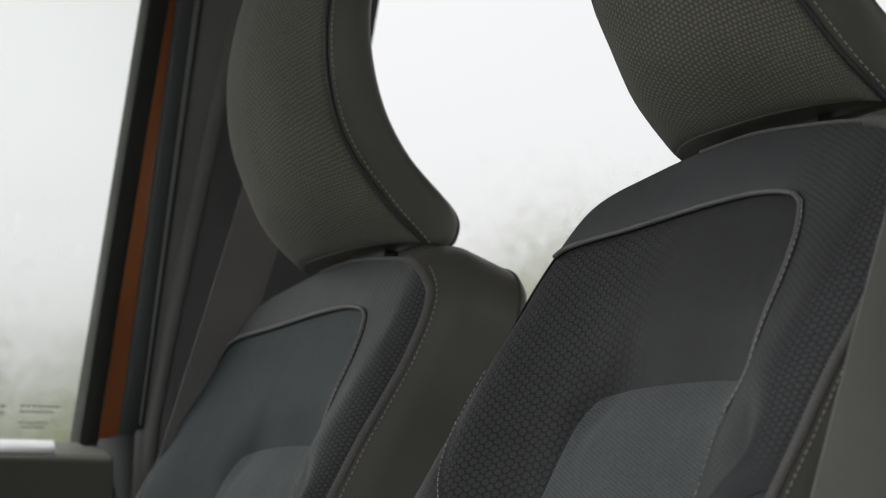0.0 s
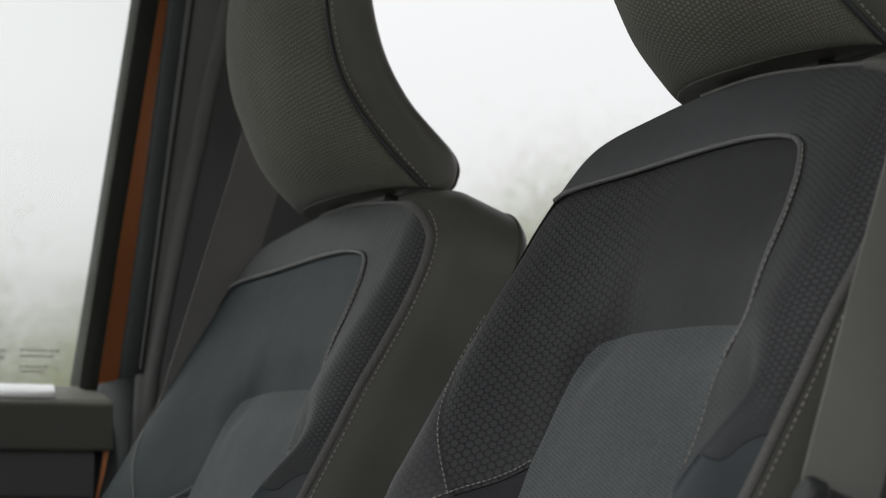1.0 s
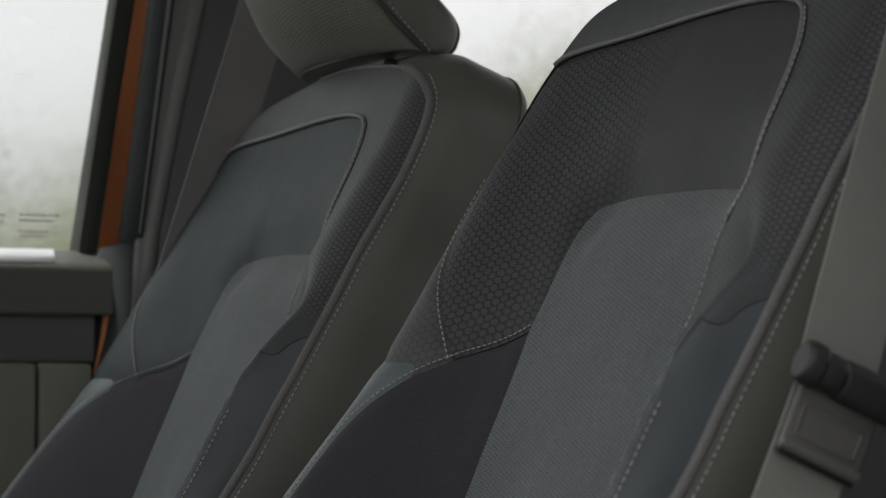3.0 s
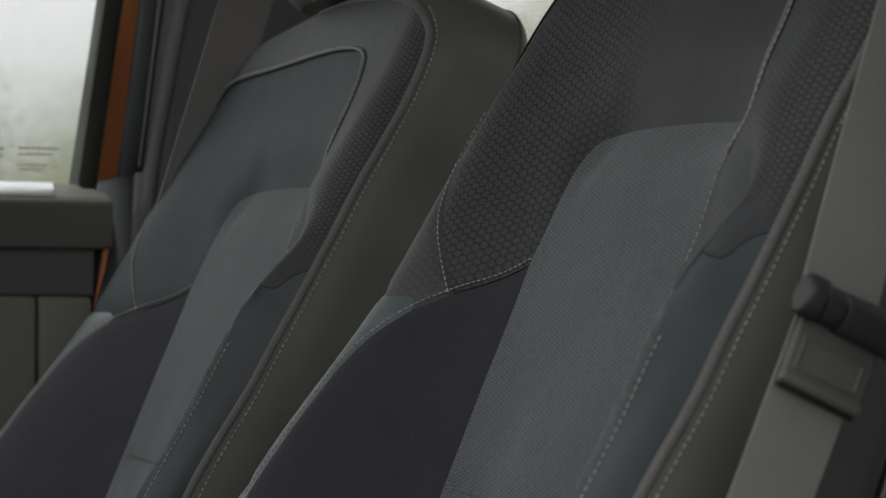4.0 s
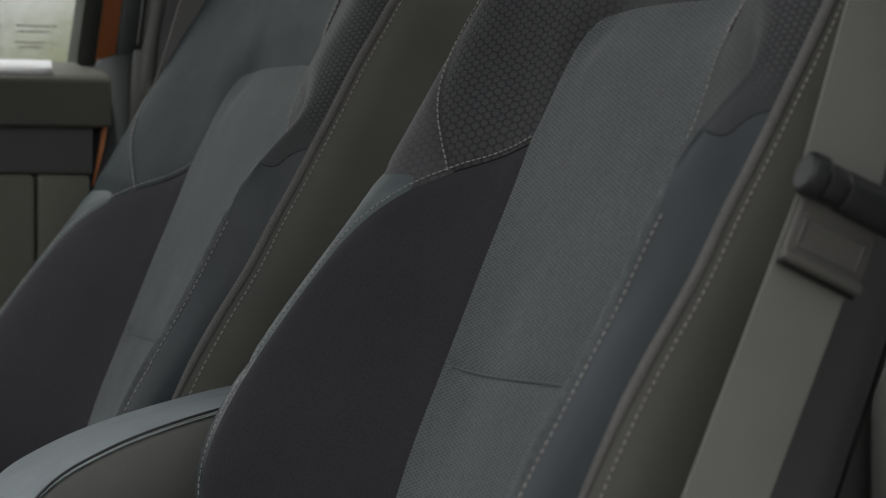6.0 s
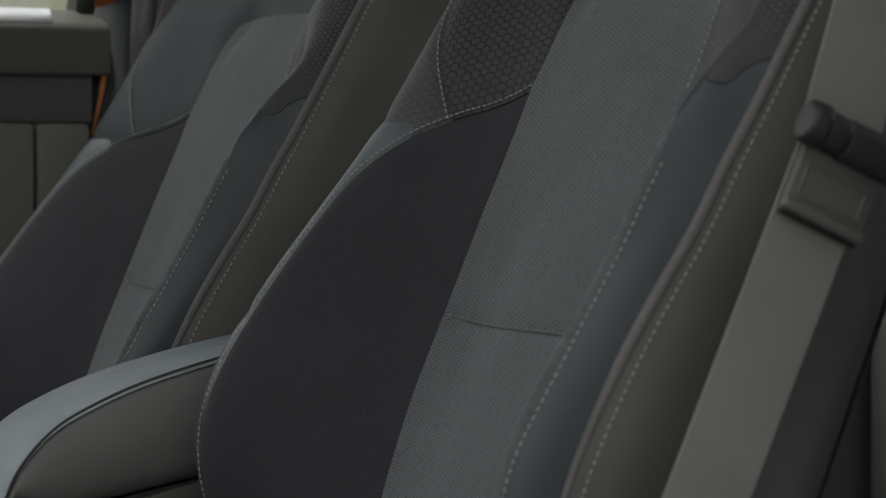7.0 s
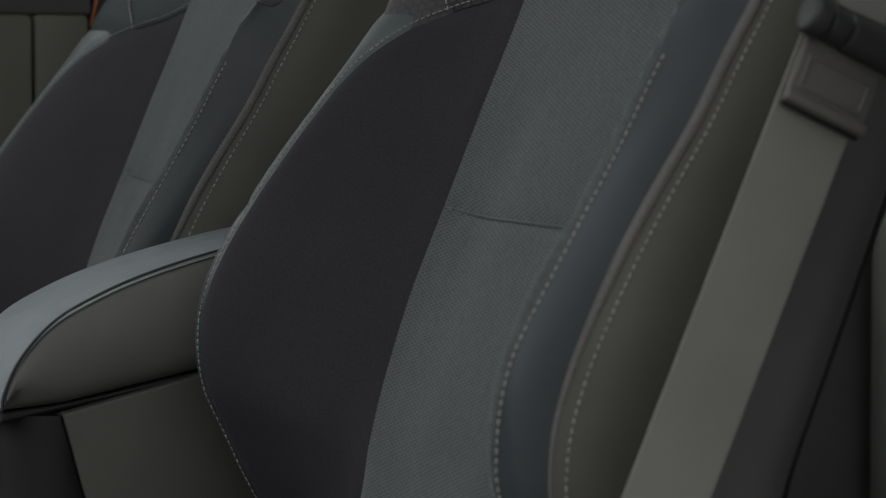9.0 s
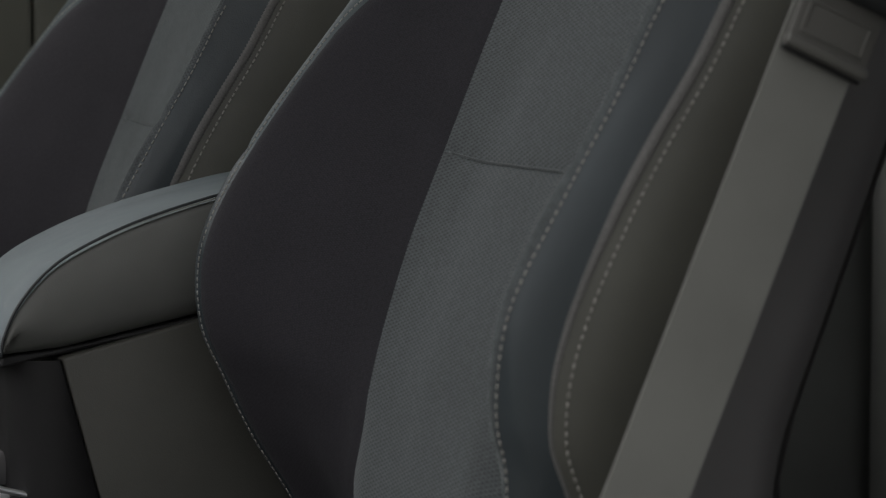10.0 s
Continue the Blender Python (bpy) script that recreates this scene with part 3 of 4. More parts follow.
def front_seat():
    seat = tagged(new("front_seat"), "black leather car seat with grey fabric insert and pale stitching", "car seat", "front seats")
    panel("top_band", [back(TOP_SEAM), [(.212, .2655), (.213, .266), (.2145, .2665)], PIPE_CUT, back(PIPE_UP), back(BAND_END), back(CORNER)],
          M_BAND, seat, "embossed black leather band along the shoulder", groove=0.0013, soft=(2, 4, 5))
    panel("upper_panel", [TOP_SEAM, CORNER[:6] + [(-.136, .1385)], INSERT_TOP, INSERT_SIDE, CURVE_SEAM[:3], SIDE_SEAM, [(.238, .18), (.236, .20), (.228, .240), (.212, .2655)]],
          M_UPPER_HONEY, seat, "dark leather panel below the headrest", groove=0.0013)
    panel("wing_panel", [back(SIDE_SEAM), CURVE_SEAM[2:4], [(.185, .020), (.190, .03), (.236, .03), (.27, .06)], [(.27, .06), (.268, .12), (.264, .18)], [(.264, .18), (.25, .185), (.238, .18)]],
          M_HONEY, seat, "honeycomb embossed leather wing")
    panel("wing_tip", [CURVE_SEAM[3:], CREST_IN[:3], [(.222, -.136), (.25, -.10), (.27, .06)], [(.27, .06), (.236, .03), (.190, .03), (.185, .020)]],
          M_TIP_LIT, seat, "smooth leather tip of the wing with its highlight in the colour")
    panel("insert_upper", [INSERT_TOP, INSERT_SIDE, INSERT_LOW, CROSS_SEAM, INSERT_EDGE_UP],
          M_INSERT, seat, "grey woven mesh fabric insert", puff=0.0018, groove=0.0030, sag=0.005, soft=(0, 1, 2, 4))
    panel("insert_lower", [back(CROSS_SEAM), INSERT_BASE, [(.14, -.36), (0, -.36), (-.237, -.36)], INSERT_EDGE_LOW],
          M_INSERT, seat, "grey woven mesh fabric insert", puff=0.0018, groove=0.0030, sag=0.005, soft=(1, 3))
    panel("bolster_inner", [back(INSERT_LOW), CURVE_SEAM, CREST_IN, [(.224, -.36), (.2, -.36), (.14, -.36)], back(INSERT_BASE)],
          M_DARK, seat, "black knit fabric bolster face")
    panel("bolster_edge", [[(-.108, .050), (-.114, .0468), (-.120, .0445)], back(INSERT_EDGE_MID), back(INSERT_EDGE_LOW), [(-.237, -.36), (-.25, -.36), (-.268, -.36)], PIPE_LOW, back(BAND_END)],
          M_BOLSTER, seat, "smooth black leather bolster edge", groove=0.0008, puff=0.0080, soft=(1, 2, 4, 5))
    panel("bolster_edge", [CREST_IN[2:], [(.224, -.36), (.25, -.36), (.278, -.36)], [(.278, -.36), (.29, -.2), (.285, -.05), (.27, .06)], [(.27, .06), (.25, -.10), (.222, -.136)]],
          M_BOLSTER, seat, "smooth black leather bolster edge")
    side_cover(seat)
    # back shell
    grid_u, grid_v = np.linspace(-.244, .244, 15), np.linspace(-.36, .30, 20)
    verts, faces = [], []
    for v in grid_v:
        for u in grid_u:
            low = float(np.interp(v, LUMBAR[:, 0], LUMBAR[:, 1]))
            verts.append((u, v + 0.01 * (1 - (u / .244) ** 2), -.093 - 0.006 * (1 - (u / .244) ** 4) + low))
    for i in range(19):
        for k in range(14):
            a = i * 15 + k
            faces.append((a, a + 15, a + 16, a + 1))
    finish("back_shell", lean(verts), faces, M_TRIM_DARK, seat)
    # piping and seams
    cord("piping", PIPE_LOW + PIPE_UP[1:] + PIPE_TOP[1:3], seat, M_PIPE, 0.0040, -0.0009, 0.22, "ribbed grey piping", 0.0014)
    cord("piping", PIPE_TOP[2:6], seat, M_PIPE, 0.0013, 0.0, 0.0, "thin grey piping", 0.003)
    cord("welt", TOP_SEAM, seat, M_WELT, 0.0020, 0.0008, label="rolled leather welt")
    cord("welt", CORNER[:7], seat, M_WELT, 0.0020, 0.0008, label="rolled leather welt")
    shift = lambda run, d, e=0.0: [(p + d, v + e) for p, v in run]
    seam("stitching", shift(CORNER[1:9], -.0036), seat, lift=0.0012)
    seam("stitching", CREST_OUT, seat, lift=0.0004, radius=0.00055)
    seam("stitching", shift(CURVE_SEAM, 0, .003) + [(p - .001, v) for p, v in CREST_IN[1:]], seat, lift=0.0004, length=0.0034, gap=0.0010, radius=0.00045)
    seam("stitching", shift(SIDE_SEAM, .003), seat)
    cord("welt", [(-.236, .0420)] + BAND_END[4:], seat, M_UPPER, 0.0006, 0.0, label="dark seam below the band")
    cord("cross_seam", [(.093, -.0883)] + CROSS_SEAM[1:], seat, M_INSERT, 0.0008, -0.0017, label="sunken cross seam")
    # headrest
    head = tagged(new("headrest"), "headrest with olive-grey woven face and dark leather back")
    head.parent = seat
    headrest_piece("face", 0.0, 0.37, 22, M_HEAD, head, "olive-grey woven fabric face", taus=np.linspace(.06, 1, 56))
    headrest_piece("underside", 0.0, 0.37, 22, M_SIDE, head, "dark leather underside", taus=np.linspace(0, .06, 5))
    headrest_piece("back_cover", 0.37, 1.0, 22, M_SIDE, head, "dark leather back")
    for s in (-1, 1):
        v, f = dashes(lean([headrest_point(t, stitch_line(t) + 0.03, s, 0.003) for t in np.linspace(0.06, 0.95, 120)]), 0.0030, 0.0018, 0.00052)
        finish("stitching", v, f, M_THREAD, head, "pale stitching")
        v, f = tube(lean([headrest_point(t, stitch_line(t), s, 0.0005) for t in np.linspace(0.03, 0.97, 80)]), 0.0016, 6)
        finish("welt", v, f, M_UPPER, head, "dark leather welt")
        v, f = tube(lean([headrest_point(t, 0.80, s, 0.003) for t in np.linspace(0.02, 0.95, 60)]), 0.0016, 6)
        finish("welt", v, f, M_SIDE, head, "rolled leather welt")
        v, f = tube(lean([(s * 0.062, 0.25, -0.03), (s * 0.062, 0.30, -0.028), (s * 0.062, 0.35, -0.024)]), 0.006, 12)
        finish("post", v, f, M_TRIM_DARK, head, "dark steel post")
    cushion(seat)
    return seat


def cushion(seat):
    """The seat's base, reaching forward under the backrest."""
    rows, cols = np.linspace(0, 1, 22), np.linspace(-1, 1, 25)
    verts, faces, uv = [], [], []
    for a in rows:
        x = 0.02 - 0.52 * a
        for c in cols:
            bol = 0.045 * np.exp(-((abs(c) - 0.82) / 0.18) ** 2) * min(1, 3 * a + 0.3)
            drop = 0.10 * max(0, (a - 0.85) / 0.15) ** 2 + 0.10 * max(0, (abs(c) - 0.86) / 0.14) ** 2
            verts.append((x - 0.10, c * 0.255, -0.455 + 0.05 * a + bol - drop))
            uv.append((c * 0.255, a * 0.52))
    n = len(cols)
    for i in range(len(rows) - 1):
        for k in range(n - 1):
            faces.append((i * n + k, i * n + k + 1, (i + 1) * n + k + 1, (i + 1) * n + k))
    finish("cushion", verts, faces, M_DARK, seat, "black fabric seat cushion", uv=uv)
    part("cushion_base", box(-0.60, -0.10, -0.235, 0.235, -0.58, -0.47, 0.03, 3), M_TRIM_DARK, seat)


seat = front_seat()
seat.matrix_world = Matrix.Translation(SEAT)
far_seat = copy_thing(seat, Matrix.Translation((SEAT[0] + .0048, SEAT[1] + SEAT_GAP, SEAT[2])))

for owner, shift in ((seat, (.004, 0, .0015)), (far_seat, (-.0048, 0, 0))):
    for ob in owner.children:
        if ob.name.startswith("headrest"):
            ob.location = shift
# same panels as the near seat, recoloured for the light on the far one
for ob in far_seat.children:
    if ob.name.split(".")[0] in ("upper_panel", "wing_panel"):
        ob.data = ob.data.copy()
        ob.data.materials[0] = M_FAR_UPPER
        ob["label"] = "smooth black leather panel tinted for the far seat's bluish light"

# ---------------------------------------------------------------- far side of the car
SILL_Z, TUMBLE = 1.178, 0.2


def wall_y(z, y=2.68):
    return y - TUMBLE * max(0.0, z - SILL_Z)


def on_side(y, inward=True):
    return lambda x, z, k: (x, wall_y(z, y) - k, z)


# far front door, slightly open
door = tagged(new("door_1"), "front car door with olive-grey panel and orange painted edge", "car door", kind="structure")
door.location = (0, 0, 0)
part("window_frame", prism([(.769, 1.12), (.784, 1.12), (.7918, 1.178), (.8030, 1.30), (.8200, 1.48), (.832, 1.60), (.849, 1.75), (.825, 1.75), (.8115, 1.60), (.774, 1.178)], on_side(2.69), 0.035, 0.0025), M_RUBBER, door, "black window frame")
part("window_frame", prism([(-.55, 1.66), (.83, 1.66), (.83, 1.72), (-.55, 1.72)], on_side(2.69), 0.03, 0.006), M_RUBBER, door, "black window frame")
glass = part("pane", prism([(-.55, 1.10), (.776, 1.10), (.821, 1.67), (-.55, 1.67)], on_side(2.678), 0.004), M_GLASS, door, "clear side window")
glass.visible_shadow = False
part("panel_upper", prism([(2.60, 1.100), (2.60, 1.153), (2.604, 1.1585), (2.63, 1.1655), (2.665, 1.1745), (2.70, 1.1745), (2.70, 1.100)],
                          lambda a, b, k: (-.55 + k, a, b - 0.0095 * (b > 1.13) + 0.006 * (k / 1.34)), 1.341, 0.004, 3), M_DOOR_UPPER, door, "olive-grey upper door panel")
# added pale strip: stands in for the sky's reflection on the dark sill
part("sill_highlight", prism([(2.6045, 1.1503), (2.6295, 1.1572), (2.666, 1.1668), (2.666, 1.164), (2.631, 1.155), (2.607, 1.147)],
                    lambda a, b, k: (-.55 + k + 0.9 * (b - 1.150) * (k > 0), a, b + 0.006 * (k / 1.34)), 1.285, 0.0006, 1), M_PALE_METAL, door, "pale strip standing in for the sky highlight on the door sill")
part("panel_middle", box(-.55, .776, 2.610, 2.70, 1.060, 1.130, 0.004), M_TRIM_DARK, door, "black recessed door strip")
part("panel_lower", box(-.55, .7165, 2.600, 2.70, .55, 1.060, 0.006), M_DOOR, door, "olive-grey lower door panel")
part("panel_end", box(.7185, .772, 2.603, 2.70, .55, 1.060, 0.006), M_DOOR, door, "olive-grey end of the door panel")
part("door_edge", prism([(.7790, 1.050), (.7810, 1.050), (.7905, 1.085), (.7965, 1.118), (.7945, 1.122), (.7905, 1.116), (.7860, 1.085)], lambda a, b, k: (a, 2.6295 - k, b), 0.004, 0.001), M_PAINT, door, "orange painted door edge")

# etched marks on the pane
marks = tagged(new("window_marks"), "small grey etched marking on the side window", "marking")
for x0, x1, z, n in ((.716, .757, 1.2045, 7), (.716, .750, 1.199, 9), (.716, .746, 1.1885, 6), (.719, .742, 1.184, 7), (.753, .756, 1.187, 1), (.690, .703, 1.2035, 2), (.694, .704, 1.197, 1)):
    step = (x1 - x0) / n
    for i in range(n):
        a = x0 + i * step
        part("mark_bar", prism([(a, z), (a + step * .7, z), (a + step * .7, z + .0016), (a, z + .0016)], on_side(2.6735), 0.0006), M_MARK, marks, smooth=False)

# pillar between the doors
pillar = tagged(new("body_pillar"), "door pillar with orange paint and charcoal plastic trim", "car pillar")
part("painted_jamb", prism([(.794, 1.178), (.875, 1.178), (.92, 1.75), (.840, 1.75)], on_side(2.725), 0.03), M_PAINT, pillar, "orange painted jamb")
part("painted_jamb", prism([(.770, .50), (.86, .50), (.875, 1.178), (.794, 1.178)], on_side(2.725), 0.03), M_PAINT, pillar, "orange painted jamb")
part("rubber_seal", prism([(.8080, 1.178), (.832, 1.178), (.8575, 1.60), (.868, 1.75), (.8455, 1.75), (.8355, 1.60), (.8275, 1.48), (.8165, 1.30)], on_side(2.645), 0.014), M_SEAL, pillar, "blue-black door seal")
part("rubber_seal", prism([(.754, .50), (.815, .50), (.832, 1.178), (.8080, 1.178), (.788, 1.172), (.772, 1.12)], on_side(2.645), 0.014), M_SEAL, pillar, "blue-black door seal")
part("pillar_trim", prism([(.8235, 1.185), (.975, 1.185), (1.055, 1.75), (.8580, 1.75)], on_side(2.648), 0.018, 0.004, 2), M_TRIM, pillar, "charcoal plastic upper trim")
part("pillar_trim", prism([(.78, .50), (.975, .50), (.975, 1.183), (.8215, 1.183)], on_side(2.648), 0.020, 0.004, 2), M_TRIM, pillar, "charcoal plastic lower trim")
v, f = tube([(x - .007, wall_y(z, 2.634), z) for x, z in ((.832, 1.05), (.846, 1.19), (.8593, 1.30), (.8825, 1.46), (.925, 1.74))], .009, 16)
finish("pillar_ridge", v, f, M_TRIM, pillar, "rounded ridge of the pillar trim")
# dark plate added for the shade past the ridge, behind the belt
part("pillar_shade", prism([(.832, 1.05), (.975, 1.05), (1.055, 1.75), (.9265, 1.75), (.8825, 1.46), (.8593, 1.30), (.846, 1.19)], on_side(2.634), 0.006, 0.001), M_TRIM_DARK, pillar, "dark plate standing in for the shade behind the belt")
part("pillar_groove", prism([(.826, 1.186), (.8285, 1.186), (.8680, 1.75), (.8655, 1.75)], on_side(2.631), 0.003), M_RUBBER, pillar, "dark trim joint")


def belt_strip(path, across, width, thick=0.0007):
    """A webbing band along 3D points, across: its width direction at each."""
    p = np.array(path, float)
    t = np.gradient(p, axis=0)
    t /= np.linalg.norm(t, axis=1)[:, None]
    a = np.array(across, float)
    a = a - (t @ a)[:, None] * t if a.ndim == 1 else a
    a /= np.linalg.norm(a, axis=1)[:, None]
    n = np.cross(t, a)
    verts, faces, uv, d = [], [], [], 0.0
    cols = [(-.5, 0), (-.495, 1), (-.2, 1), (.2, 1), (.495, 1), (.5, 0), (.495, -1), (-.495, -1)]
    for i in range(len(p)):
        if i:
            d += np.linalg.norm(p[i] - p[i - 1])
        for c, s in cols:
            verts.append(p[i] + a[i] * c * width + n[i] * s * thick)
            uv.append((c * width, d))
    m = len(cols)
    for i in range(len(p) - 1):
        for k in range(m):
            j = (k + 1) % m
            faces.append((i * m + k, i * m + j, (i + 1) * m + j, (i + 1) * m + k))
    faces += [tuple(range(m))[::-1], tuple((len(p) - 1) * m + k for k in range(m))]
    return verts, faces, uv


far_belt = tagged(new("seat_belt"), "grey webbing seat belt hanging along the door pillar", "seat belt")
far_run = [(.968, 2.50, 1.62), (.884, 2.46, 1.36), (.796, 2.45, 1.09), (.711, 2.45, .83)]
v, f, uv = belt_strip(resample(far_run, 0.02), (1, 0, 0), 0.050, 0.0007)
finish("webbing", v, f, M_BELT_FAR, far_belt, "", uv=uv, smooth=False)
for side in (-1, 1):
    v, f, uv = belt_strip(resample([(x + side * .0240, y, z) for x, y, z in far_run], 0.02), (1, 0, 0), 0.0020, 0.0010)
    finish("woven_edge", v, f, M_BELT_FAR, far_belt, "woven edge", uv=uv, smooth=False)


# ---------------------------------------------------------------- near seat belt
BX = lambda z: .6495 + (z - .764) * (.752 - .6525) / (.992 - .764)
near_belt = tagged(new("seat_belt"), "grey webbing seat belt with black tongue beside the seat", "seat belt")
low = [(BX(z), 1.24, z) for z in np.linspace(.60, 1.02, 30)]
v, f, uv = belt_strip(low, (1, 0, 0), 0.0465)
finish("webbing", v, f, M_BELT, near_belt, "", uv=uv, smooth=False)
v, f, uv = belt_strip(resample([(.759, 1.238, 1.022), (.767, 1.24, 1.046), (.799, 1.245, 1.138), (.93, 1.26, 1.51)], 0.02), (1, 0, 0), 0.0465)
finish("webbing", v, f, M_BELT, near_belt, "", uv=uv, smooth=False)


def tongue():
    """Black tongue on the belt: a rounded bar over a slotted plate."""
    t = np.array((BX(1.1) - BX(.9), 0, .2))
    t /= np.linalg.norm(t)
    a = np.array((t[2], 0, -t[0]))
    c = np.array((.7505, 1.236, .989))
    m = Matrix((( a[0], 0, t[0], c[0]), (a[1], -1, t[1], c[1]), (a[2], 0, t[2], c[2]), (0, 0, 0, 1)))
    hub = new("tongue")
    hub.parent = near_belt
    tagged(hub, "black plastic belt tongue")
    def add(name, bm, mat, label=""):
        bmesh.ops.transform(bm, matrix=m, verts=bm.verts)
        return part(name, bm, mat, hub, label)
    # slotted plate with two ridges; axes: along the width, outward, up the belt
    add("plate", box(-.0255, .0235, -.001, .0030, -.010, .026, .002, 3), M_TONGUE)
    add("ridge", box(-.0262, .0242, .0010, .0060, -.0098, -.0040, .0022, 3), M_TONGUE)
    for x0, x1, z0, z1 in ((-.0205, .0185, -.0010, .0010), (-.0205, .0185, .0150, .0170), (-.0205, -.0185, .0010, .0150), (.0165, .0185, .0010, .0150)):
        add("rim", box(x0, x1, .0024, .0040, z0, z1, .0007, 2), M_TONGUE)
    add("lip", box(-.025, .023, -.0015, .002, -.0125, -.0102, .0008, 2), M_BIN_BLACK, "black lower lip")
    side = Matrix.Rotation(radians(90), 4, "Y") @ Matrix.Rotation(radians(-4), 4, "X")
    for name, x, r0, r1, length, mat, label in (("bar", .0235, .0110, .0122, .066, M_BAR, "rounded black plastic bar"),
                                                ("neck", -.0155, .0100, .0100, .014, M_BAR, "narrow neck of the bar"),
                                                ("collar", -.0275, .0112, .0118, .012, M_BAR, "round collar")):
        bm = bmesh.new()
        bmesh.ops.create_cone(bm, cap_ends=True, segments=32, radius1=r0, radius2=r1, depth=length, matrix=Matrix.Translation((x, .008, .0345)) @ side)
        soften(bm, .0035, 4)
        add(name, bm, mat, label)


tongue()

# ---------------------------------------------------------------- console with armrest
console = tagged(new("centre_console"), "dark centre console with padded leather armrest", "car console")
SEAM_LINE = [(.479, .782), (.481, .795), (.491, .815), (.510, .834), (.538, .850), (.577, .866), (.634, .882), (.70, .895), (.80, .905)]
CROWN_LINE = [(.474, .782), (.476, .797), (.486, .818), (.506, .8375), (.536, .8510), (.576, .8665), (.634, .8815), (.70, .894), (.80, .904)]


def armrest():
    y0, y1 = 1.82, 1.950
    top = np.array(spline(CROWN_LINE, 6))
    edge = np.array(spline(SEAM_LINE, 6))
    edge[:, 1] += 0.0042 * ease((edge[:, 0] - .478) / .05)
    base = np.stack([edge[:, 0] + 0.004, np.interp(edge[:, 0], (.47, .52, .80), (.779, .783, .838))], 1)
    cols = [(y0 + .024, base - (0, .001)), (y0 + .015, base + (0, .001)), (y0 + .007, base + (0, .006)), (y0 + .002, base + (0, .015)), (y0, 0.5 * base + 0.5 * edge),
            (y0 + .0008, edge - (0, .010)), (y0 + .0025, edge - (0, .005)), (y0 + .005, edge - (0, .003))]
    verts, faces = [], []
    for i, (y, q) in enumerate(cols):
        verts += [(x, y, max(z, b + 0.0012 * i)) for (x, z), (_, b) in zip(q, base)]
    n = len(edge)
    for c in range(len(cols) - 1):
        for i in range(n - 1):
            a = c * n + i
            faces.append((a, a + 1, a + n + 1, a + n))
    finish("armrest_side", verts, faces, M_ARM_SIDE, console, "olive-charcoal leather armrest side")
    cols = []
    for k in np.linspace(0, 1, 15):
        y = y0 + .0005 + (y1 - y0) * k
        h = min(1.0, (1 - abs(2 * k - 1) ** 5))
        cols.append((y, edge + (top - edge) * max(0, h) ** .6 - (0, .0042 * k * (k < 1)) - ((0, .004) if k in (0, 1) else (0, 0))))
    far_side = (0.5 * base + 0.5 * edge)
    cols += [(y1 + .001, far_side), (y1 - .004, base)]
    verts, faces = [], []
    for y, q in cols:
        verts += [(x, y, max(z, b + .004)) for (x, z), (_, b) in zip(q, base)]
    for c in range(len(cols) - 1):
        for i in range(n - 1):
            a = c * n + i
            faces.append((a, a + 1, a + n + 1, a + n))
    # M_ARM carries the blue skylight of the top face
    finish("armrest_top", verts, faces, M_ARM, console, "charcoal leather armrest top with skylight in its colour")
    v, f = tube([(x, y0 + .0008, z - .001) for x, z in edge], .0011, 6)
    finish("welt", v, f, M_UPPER, console, "dark seam welt")
    under = [(x, z) for x, z in base[::6]]
    part("armrest_base", prism(under + [(.80, .828), (.48, .772)], lambda a, b, k: (a, 1.832 + k, b), .118, .002), M_BIN_BLACK, console)


armrest()
# rounded front of the bin, its side edge leaning along the seam
verts, faces = [], []
for z in np.linspace(.50, .7765, 9):
    seam_x, nose = .515 + (.775 - z) * .27 + .006, .489 + (.775 - z) * .04
    r = min(.030, seam_x - nose - .002)
    plan = [(seam_x, 1.850), (seam_x, 1.8265), (seam_x - .001, 1.8248)] + [(nose + r - r * math.sin(a), 1.8248 + r * (1 - math.cos(a))) for a in np.linspace(0, math.pi / 2, 9)] + [(nose, 1.95)]
    verts += [(x, y, z) for x, y in plan]
n = len(plan)
faces = [(i * n + k, (i + 1) * n + k, (i + 1) * n + k + 1, i * n + k + 1) for i in range(8) for k in range(n - 1)]
finish("bin_front", verts, faces, M_BIN_BLACK, console, "rounded black bin front")
part("bin_side", prism([(.516, .50), (.80, .50), (.80, .834), (.62, .8005), (.516, .7775)], lambda a, b, k: (a + ((0.775 - b) * 0.27 + .006 if a < .6 else 0), 1.824 + k, b), .134, .002, 2), M_BIN, console, "olive-charcoal bin side")
part("selector", box(.40, .511, 1.862, 1.935, .688, .7115, .008, 3), M_TRIM_DARK, console, "rounded dark grey selector")
part("selector_base", box(.40, .5165, 1.856, 1.942, .676, .6865, .003, 2), M_PALE_METAL, console, "pale satin selector base")
v, f = tube([(.36, 1.838, .7215), (.482, 1.838, .6905), (.515, 1.838, .6815), (.57, 1.838, .668)], .0022, 8)
finish("trim_strip", v, f, M_PALE_METAL, console, "thin satin metal strip")
part("tray", box(.36, .530, 1.83, 1.96, .62, .6735, .006, 3), M_TRIM_DARK, console)
part("console_base", box(-.30, .80, 1.81, 1.975, .36, .62, .01), M_TRIM_DARK, console)

# ---------------------------------------------------------------- shell of the car
shell = tagged(new("car_shell"), "dark cabin of an orange car with grey headlining", "car body", kind="structure")
part("floor_pan", box(-.9, 2.3, .95, 2.75, .30, .36), M_TRIM, shell)
part("roof", box(-.12, 2.3, 1.14, 2.62, 1.78, 1.84, .02), M_LINING, shell)
part("dashboard", box(-.85, -.40, 1.0, 2.70, .36, 1.04, .05, 3), M_TRIM_DARK, shell)
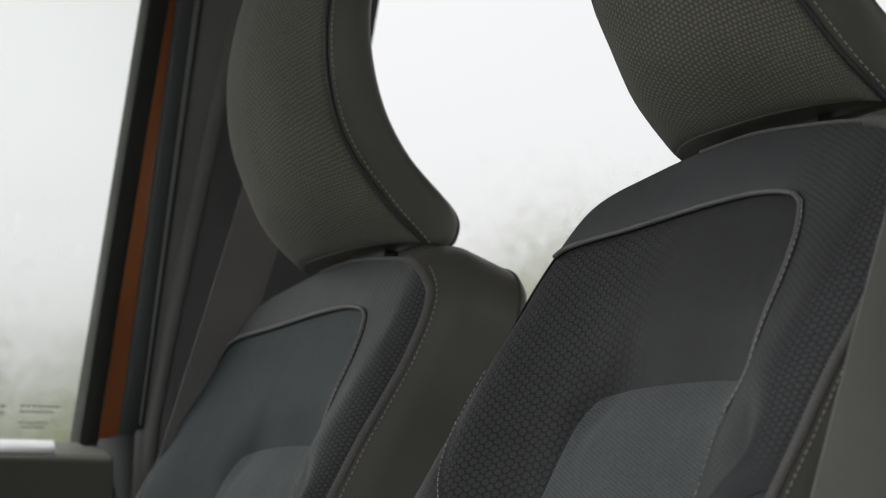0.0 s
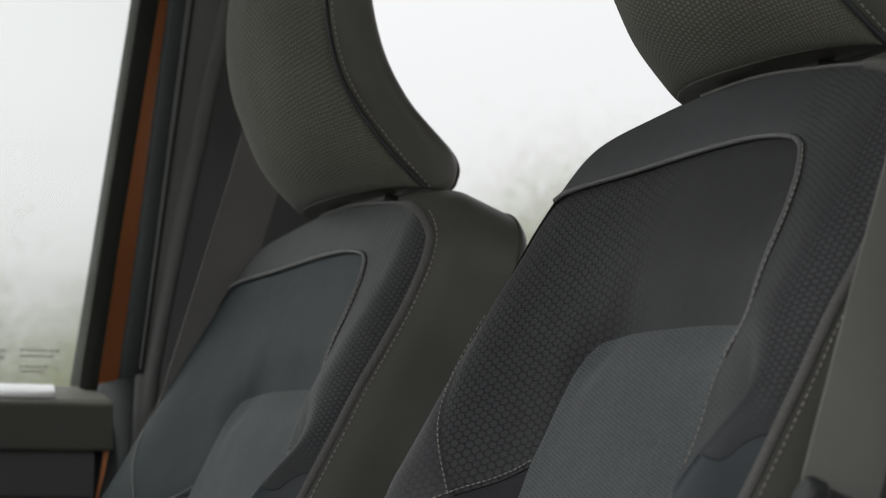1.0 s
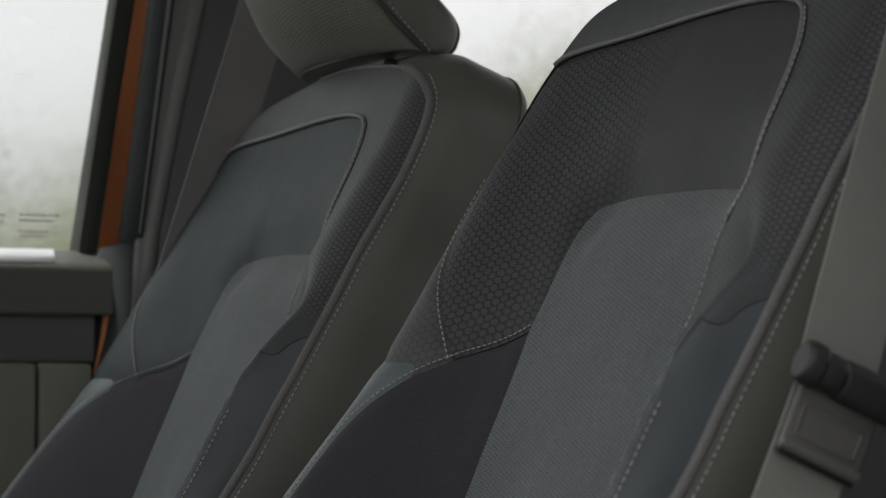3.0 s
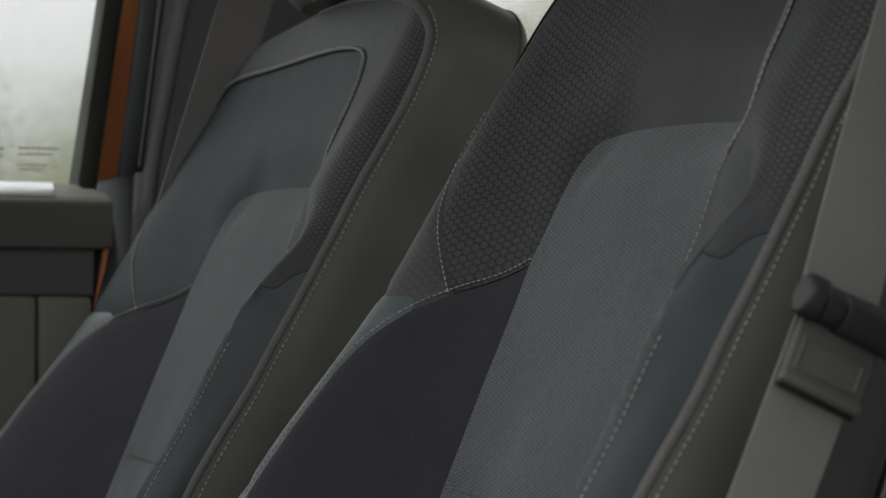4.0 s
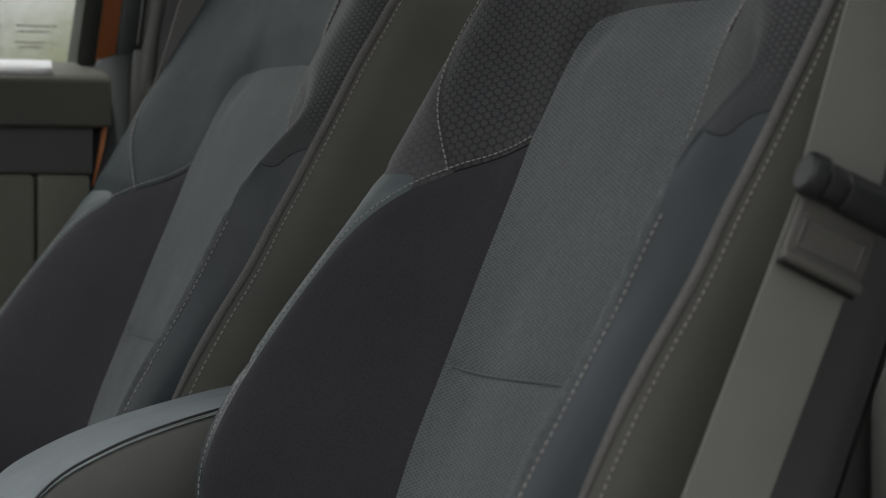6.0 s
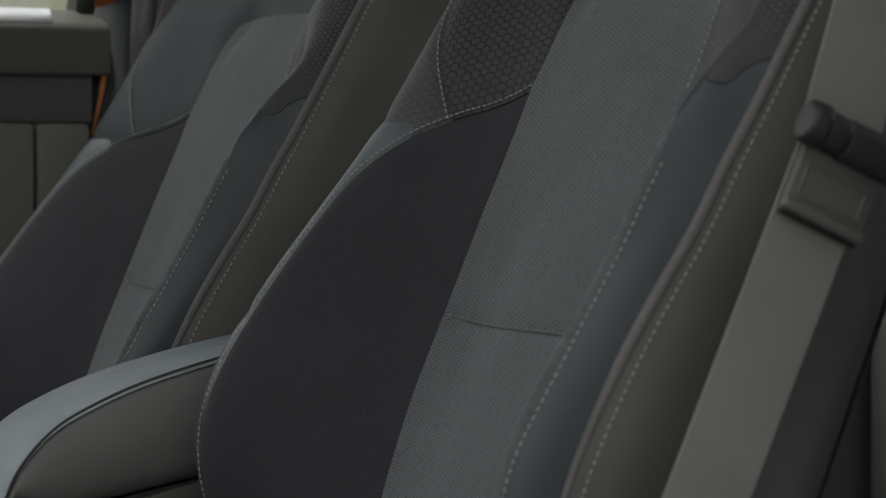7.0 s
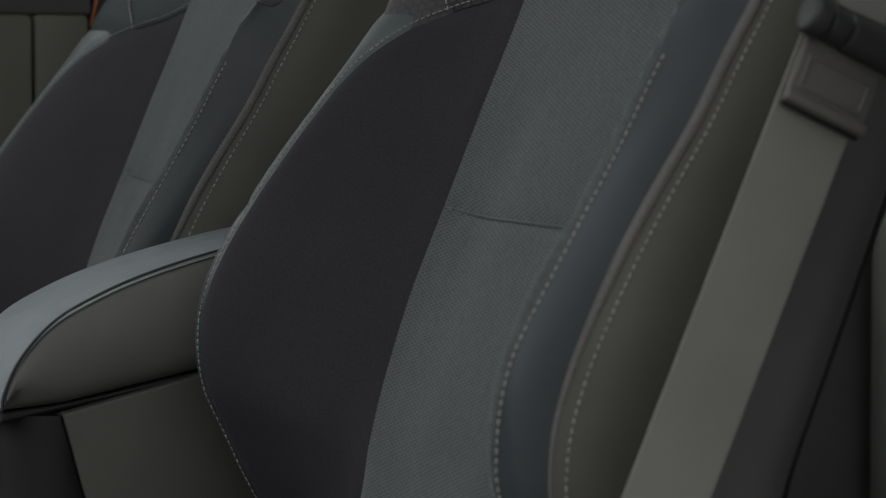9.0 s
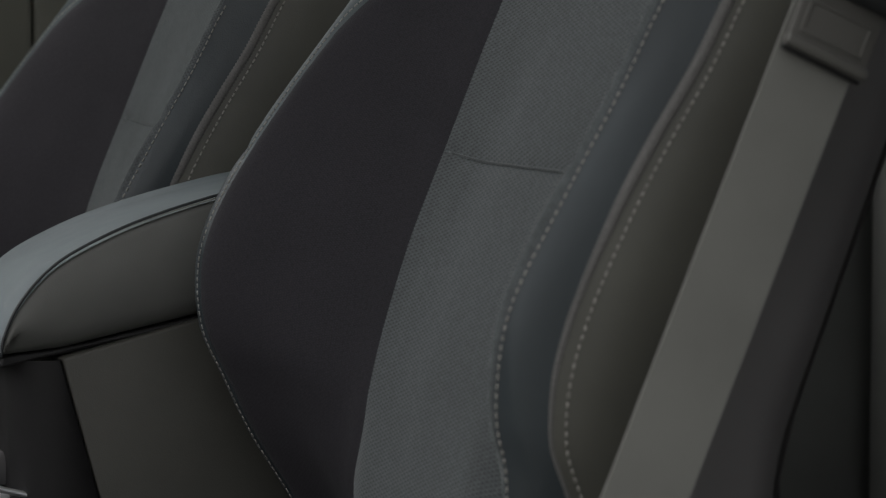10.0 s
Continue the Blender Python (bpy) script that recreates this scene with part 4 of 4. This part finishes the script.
part("near_side_front", box(-.85, -.25, .98, 1.05, .30, 1.05, .02), M_TRIM_DARK, shell)
part("tail_panel", box(2.2, 2.3, 1.0, 2.70, .36, 1.12, .03), M_TRIM_DARK, shell)
part("rear_side", box(.99, 2.25, 2.62, 2.72, .30, 1.16, .02), M_TRIM, shell)
part("rear_side", box(1.05, 2.25, .96, 1.04, .30, 1.16, .02), M_TRIM, shell)
part("near_pillar", prism([(.73, .36), (.95, .36), (1.0, 1.78), (.80, 1.78)], lambda a, b, k: (a, .99 + .2 * max(0, b - 1.178) + k, b), .07, .015, 3), M_TRIM, shell)
for y, lean_in in ((1.02, .12), (2.70, -.10)):
    v, f = tube([(-.62, y, 1.0), (-.34, y + lean_in * .6, 1.45), (-.10, y + lean_in, 1.79)], .035, 10, flat=0.7)
    finish("front_pillar", v, f, M_PAINT, shell, "orange painted windscreen pillar")
    v, f = tube([(2.22, y, 1.05), (2.20, y + lean_in * .6, 1.45), (2.16, y + lean_in, 1.79)], .045, 10, flat=0.7)
    finish("rear_pillar", v, f, M_PAINT, shell, "orange painted rear pillar")
part("rear_seat_back", box(1.62, 1.80, 1.10, 2.60, .40, 1.08, .05, 3), M_TRIM, shell)

# ---------------------------------------------------------------- outside
ground_bm = bmesh.new()
bmesh.ops.create_grid(ground_bm, x_segments=8, y_segments=8, size=1500)
ground = tagged(part("ground", ground_bm, M_GROUND), "grey asphalt ground reaching to the horizon", "ground", kind="structure")


def tree(x, y, height, spread, seed, leaves):
    rng = random.Random(seed)
    t = tagged(new("tree"), "hazy green tree beyond the car windows", "tree", "far trees")
    t.location = (x, y, 0)
    verts, faces = [], []
    limbs = []
    v, f = tube([(0, 0, -.1), (.05, 0, height * .25), (0, .1, height * .55), (.1, 0, height * .9)], .02 * height, 8)
    p = np.array(v)
    p[:, :2] *= (1.15 - p[:, 2:] / height)
    finish("trunk", p, f, M_BARK, t)
    for i in range(11):
        a, h = rng.uniform(0, 6.28), height * rng.uniform(.3, .8)
        r = spread * rng.uniform(.5, .95) * (1.1 - .6 * h / height)
        end = np.array((r * math.cos(a), r * math.sin(a), h + height * rng.uniform(.08, .2)))
        limbs.append(end)
        v, f = tube([(0, 0, h * .85), end * .5 + (0, 0, h * .42), end], .006 * height, 5)
        faces += [tuple(q + len(verts) for q in g) for g in f]
        verts += v
    finish("limb", verts, faces, M_BARK, t)
    g = np.random.default_rng(seed)
    pick = np.array(limbs)[g.integers(0, len(limbs), leaves)]
    inner = g.random(leaves) < .2
    pick[inner] = np.stack([0 * pick[inner, 0], 0 * pick[inner, 0], height * g.uniform(.6, .95, inner.sum())], 1)
    q = pick + g.normal(0, 1, (leaves, 3)) * spread * .28
    a = g.normal(0, 1, (leaves, 3))
    a /= np.linalg.norm(a, axis=1)[:, None]
    b = np.cross(a, g.normal(0, 1, (leaves, 3)))
    b /= np.linalg.norm(b, axis=1)[:, None]
    z = g.uniform(.008, .018, (leaves, 1))
    verts = np.stack([q - a * z, q + b * z * .55, q + a * z, q - b * z * .55], 1).reshape(-1, 3)
    faces = np.arange(leaves * 4).reshape(-1, 4).tolist()
    finish("crown", verts, faces, M_LEAF, t, smooth=False, weld=False)
    return t


for i, (x, y, h, s) in enumerate(((5.6, 24.0, 2.75, 1.8), (8.4, 27.0, 2.5, 1.8), (3.6, 22.0, 2.6, 1.7), (12.9, 29.0, 4.3, 1.7), (15.0, 30.0, 5.3, 1.9), (10.6, 33.0, 3.9, 2.0), (17.6, 31.0, 5.4, 2.2))):
    tree(x, y, h, s, i + 3, 90000 if i < 3 else 125000)
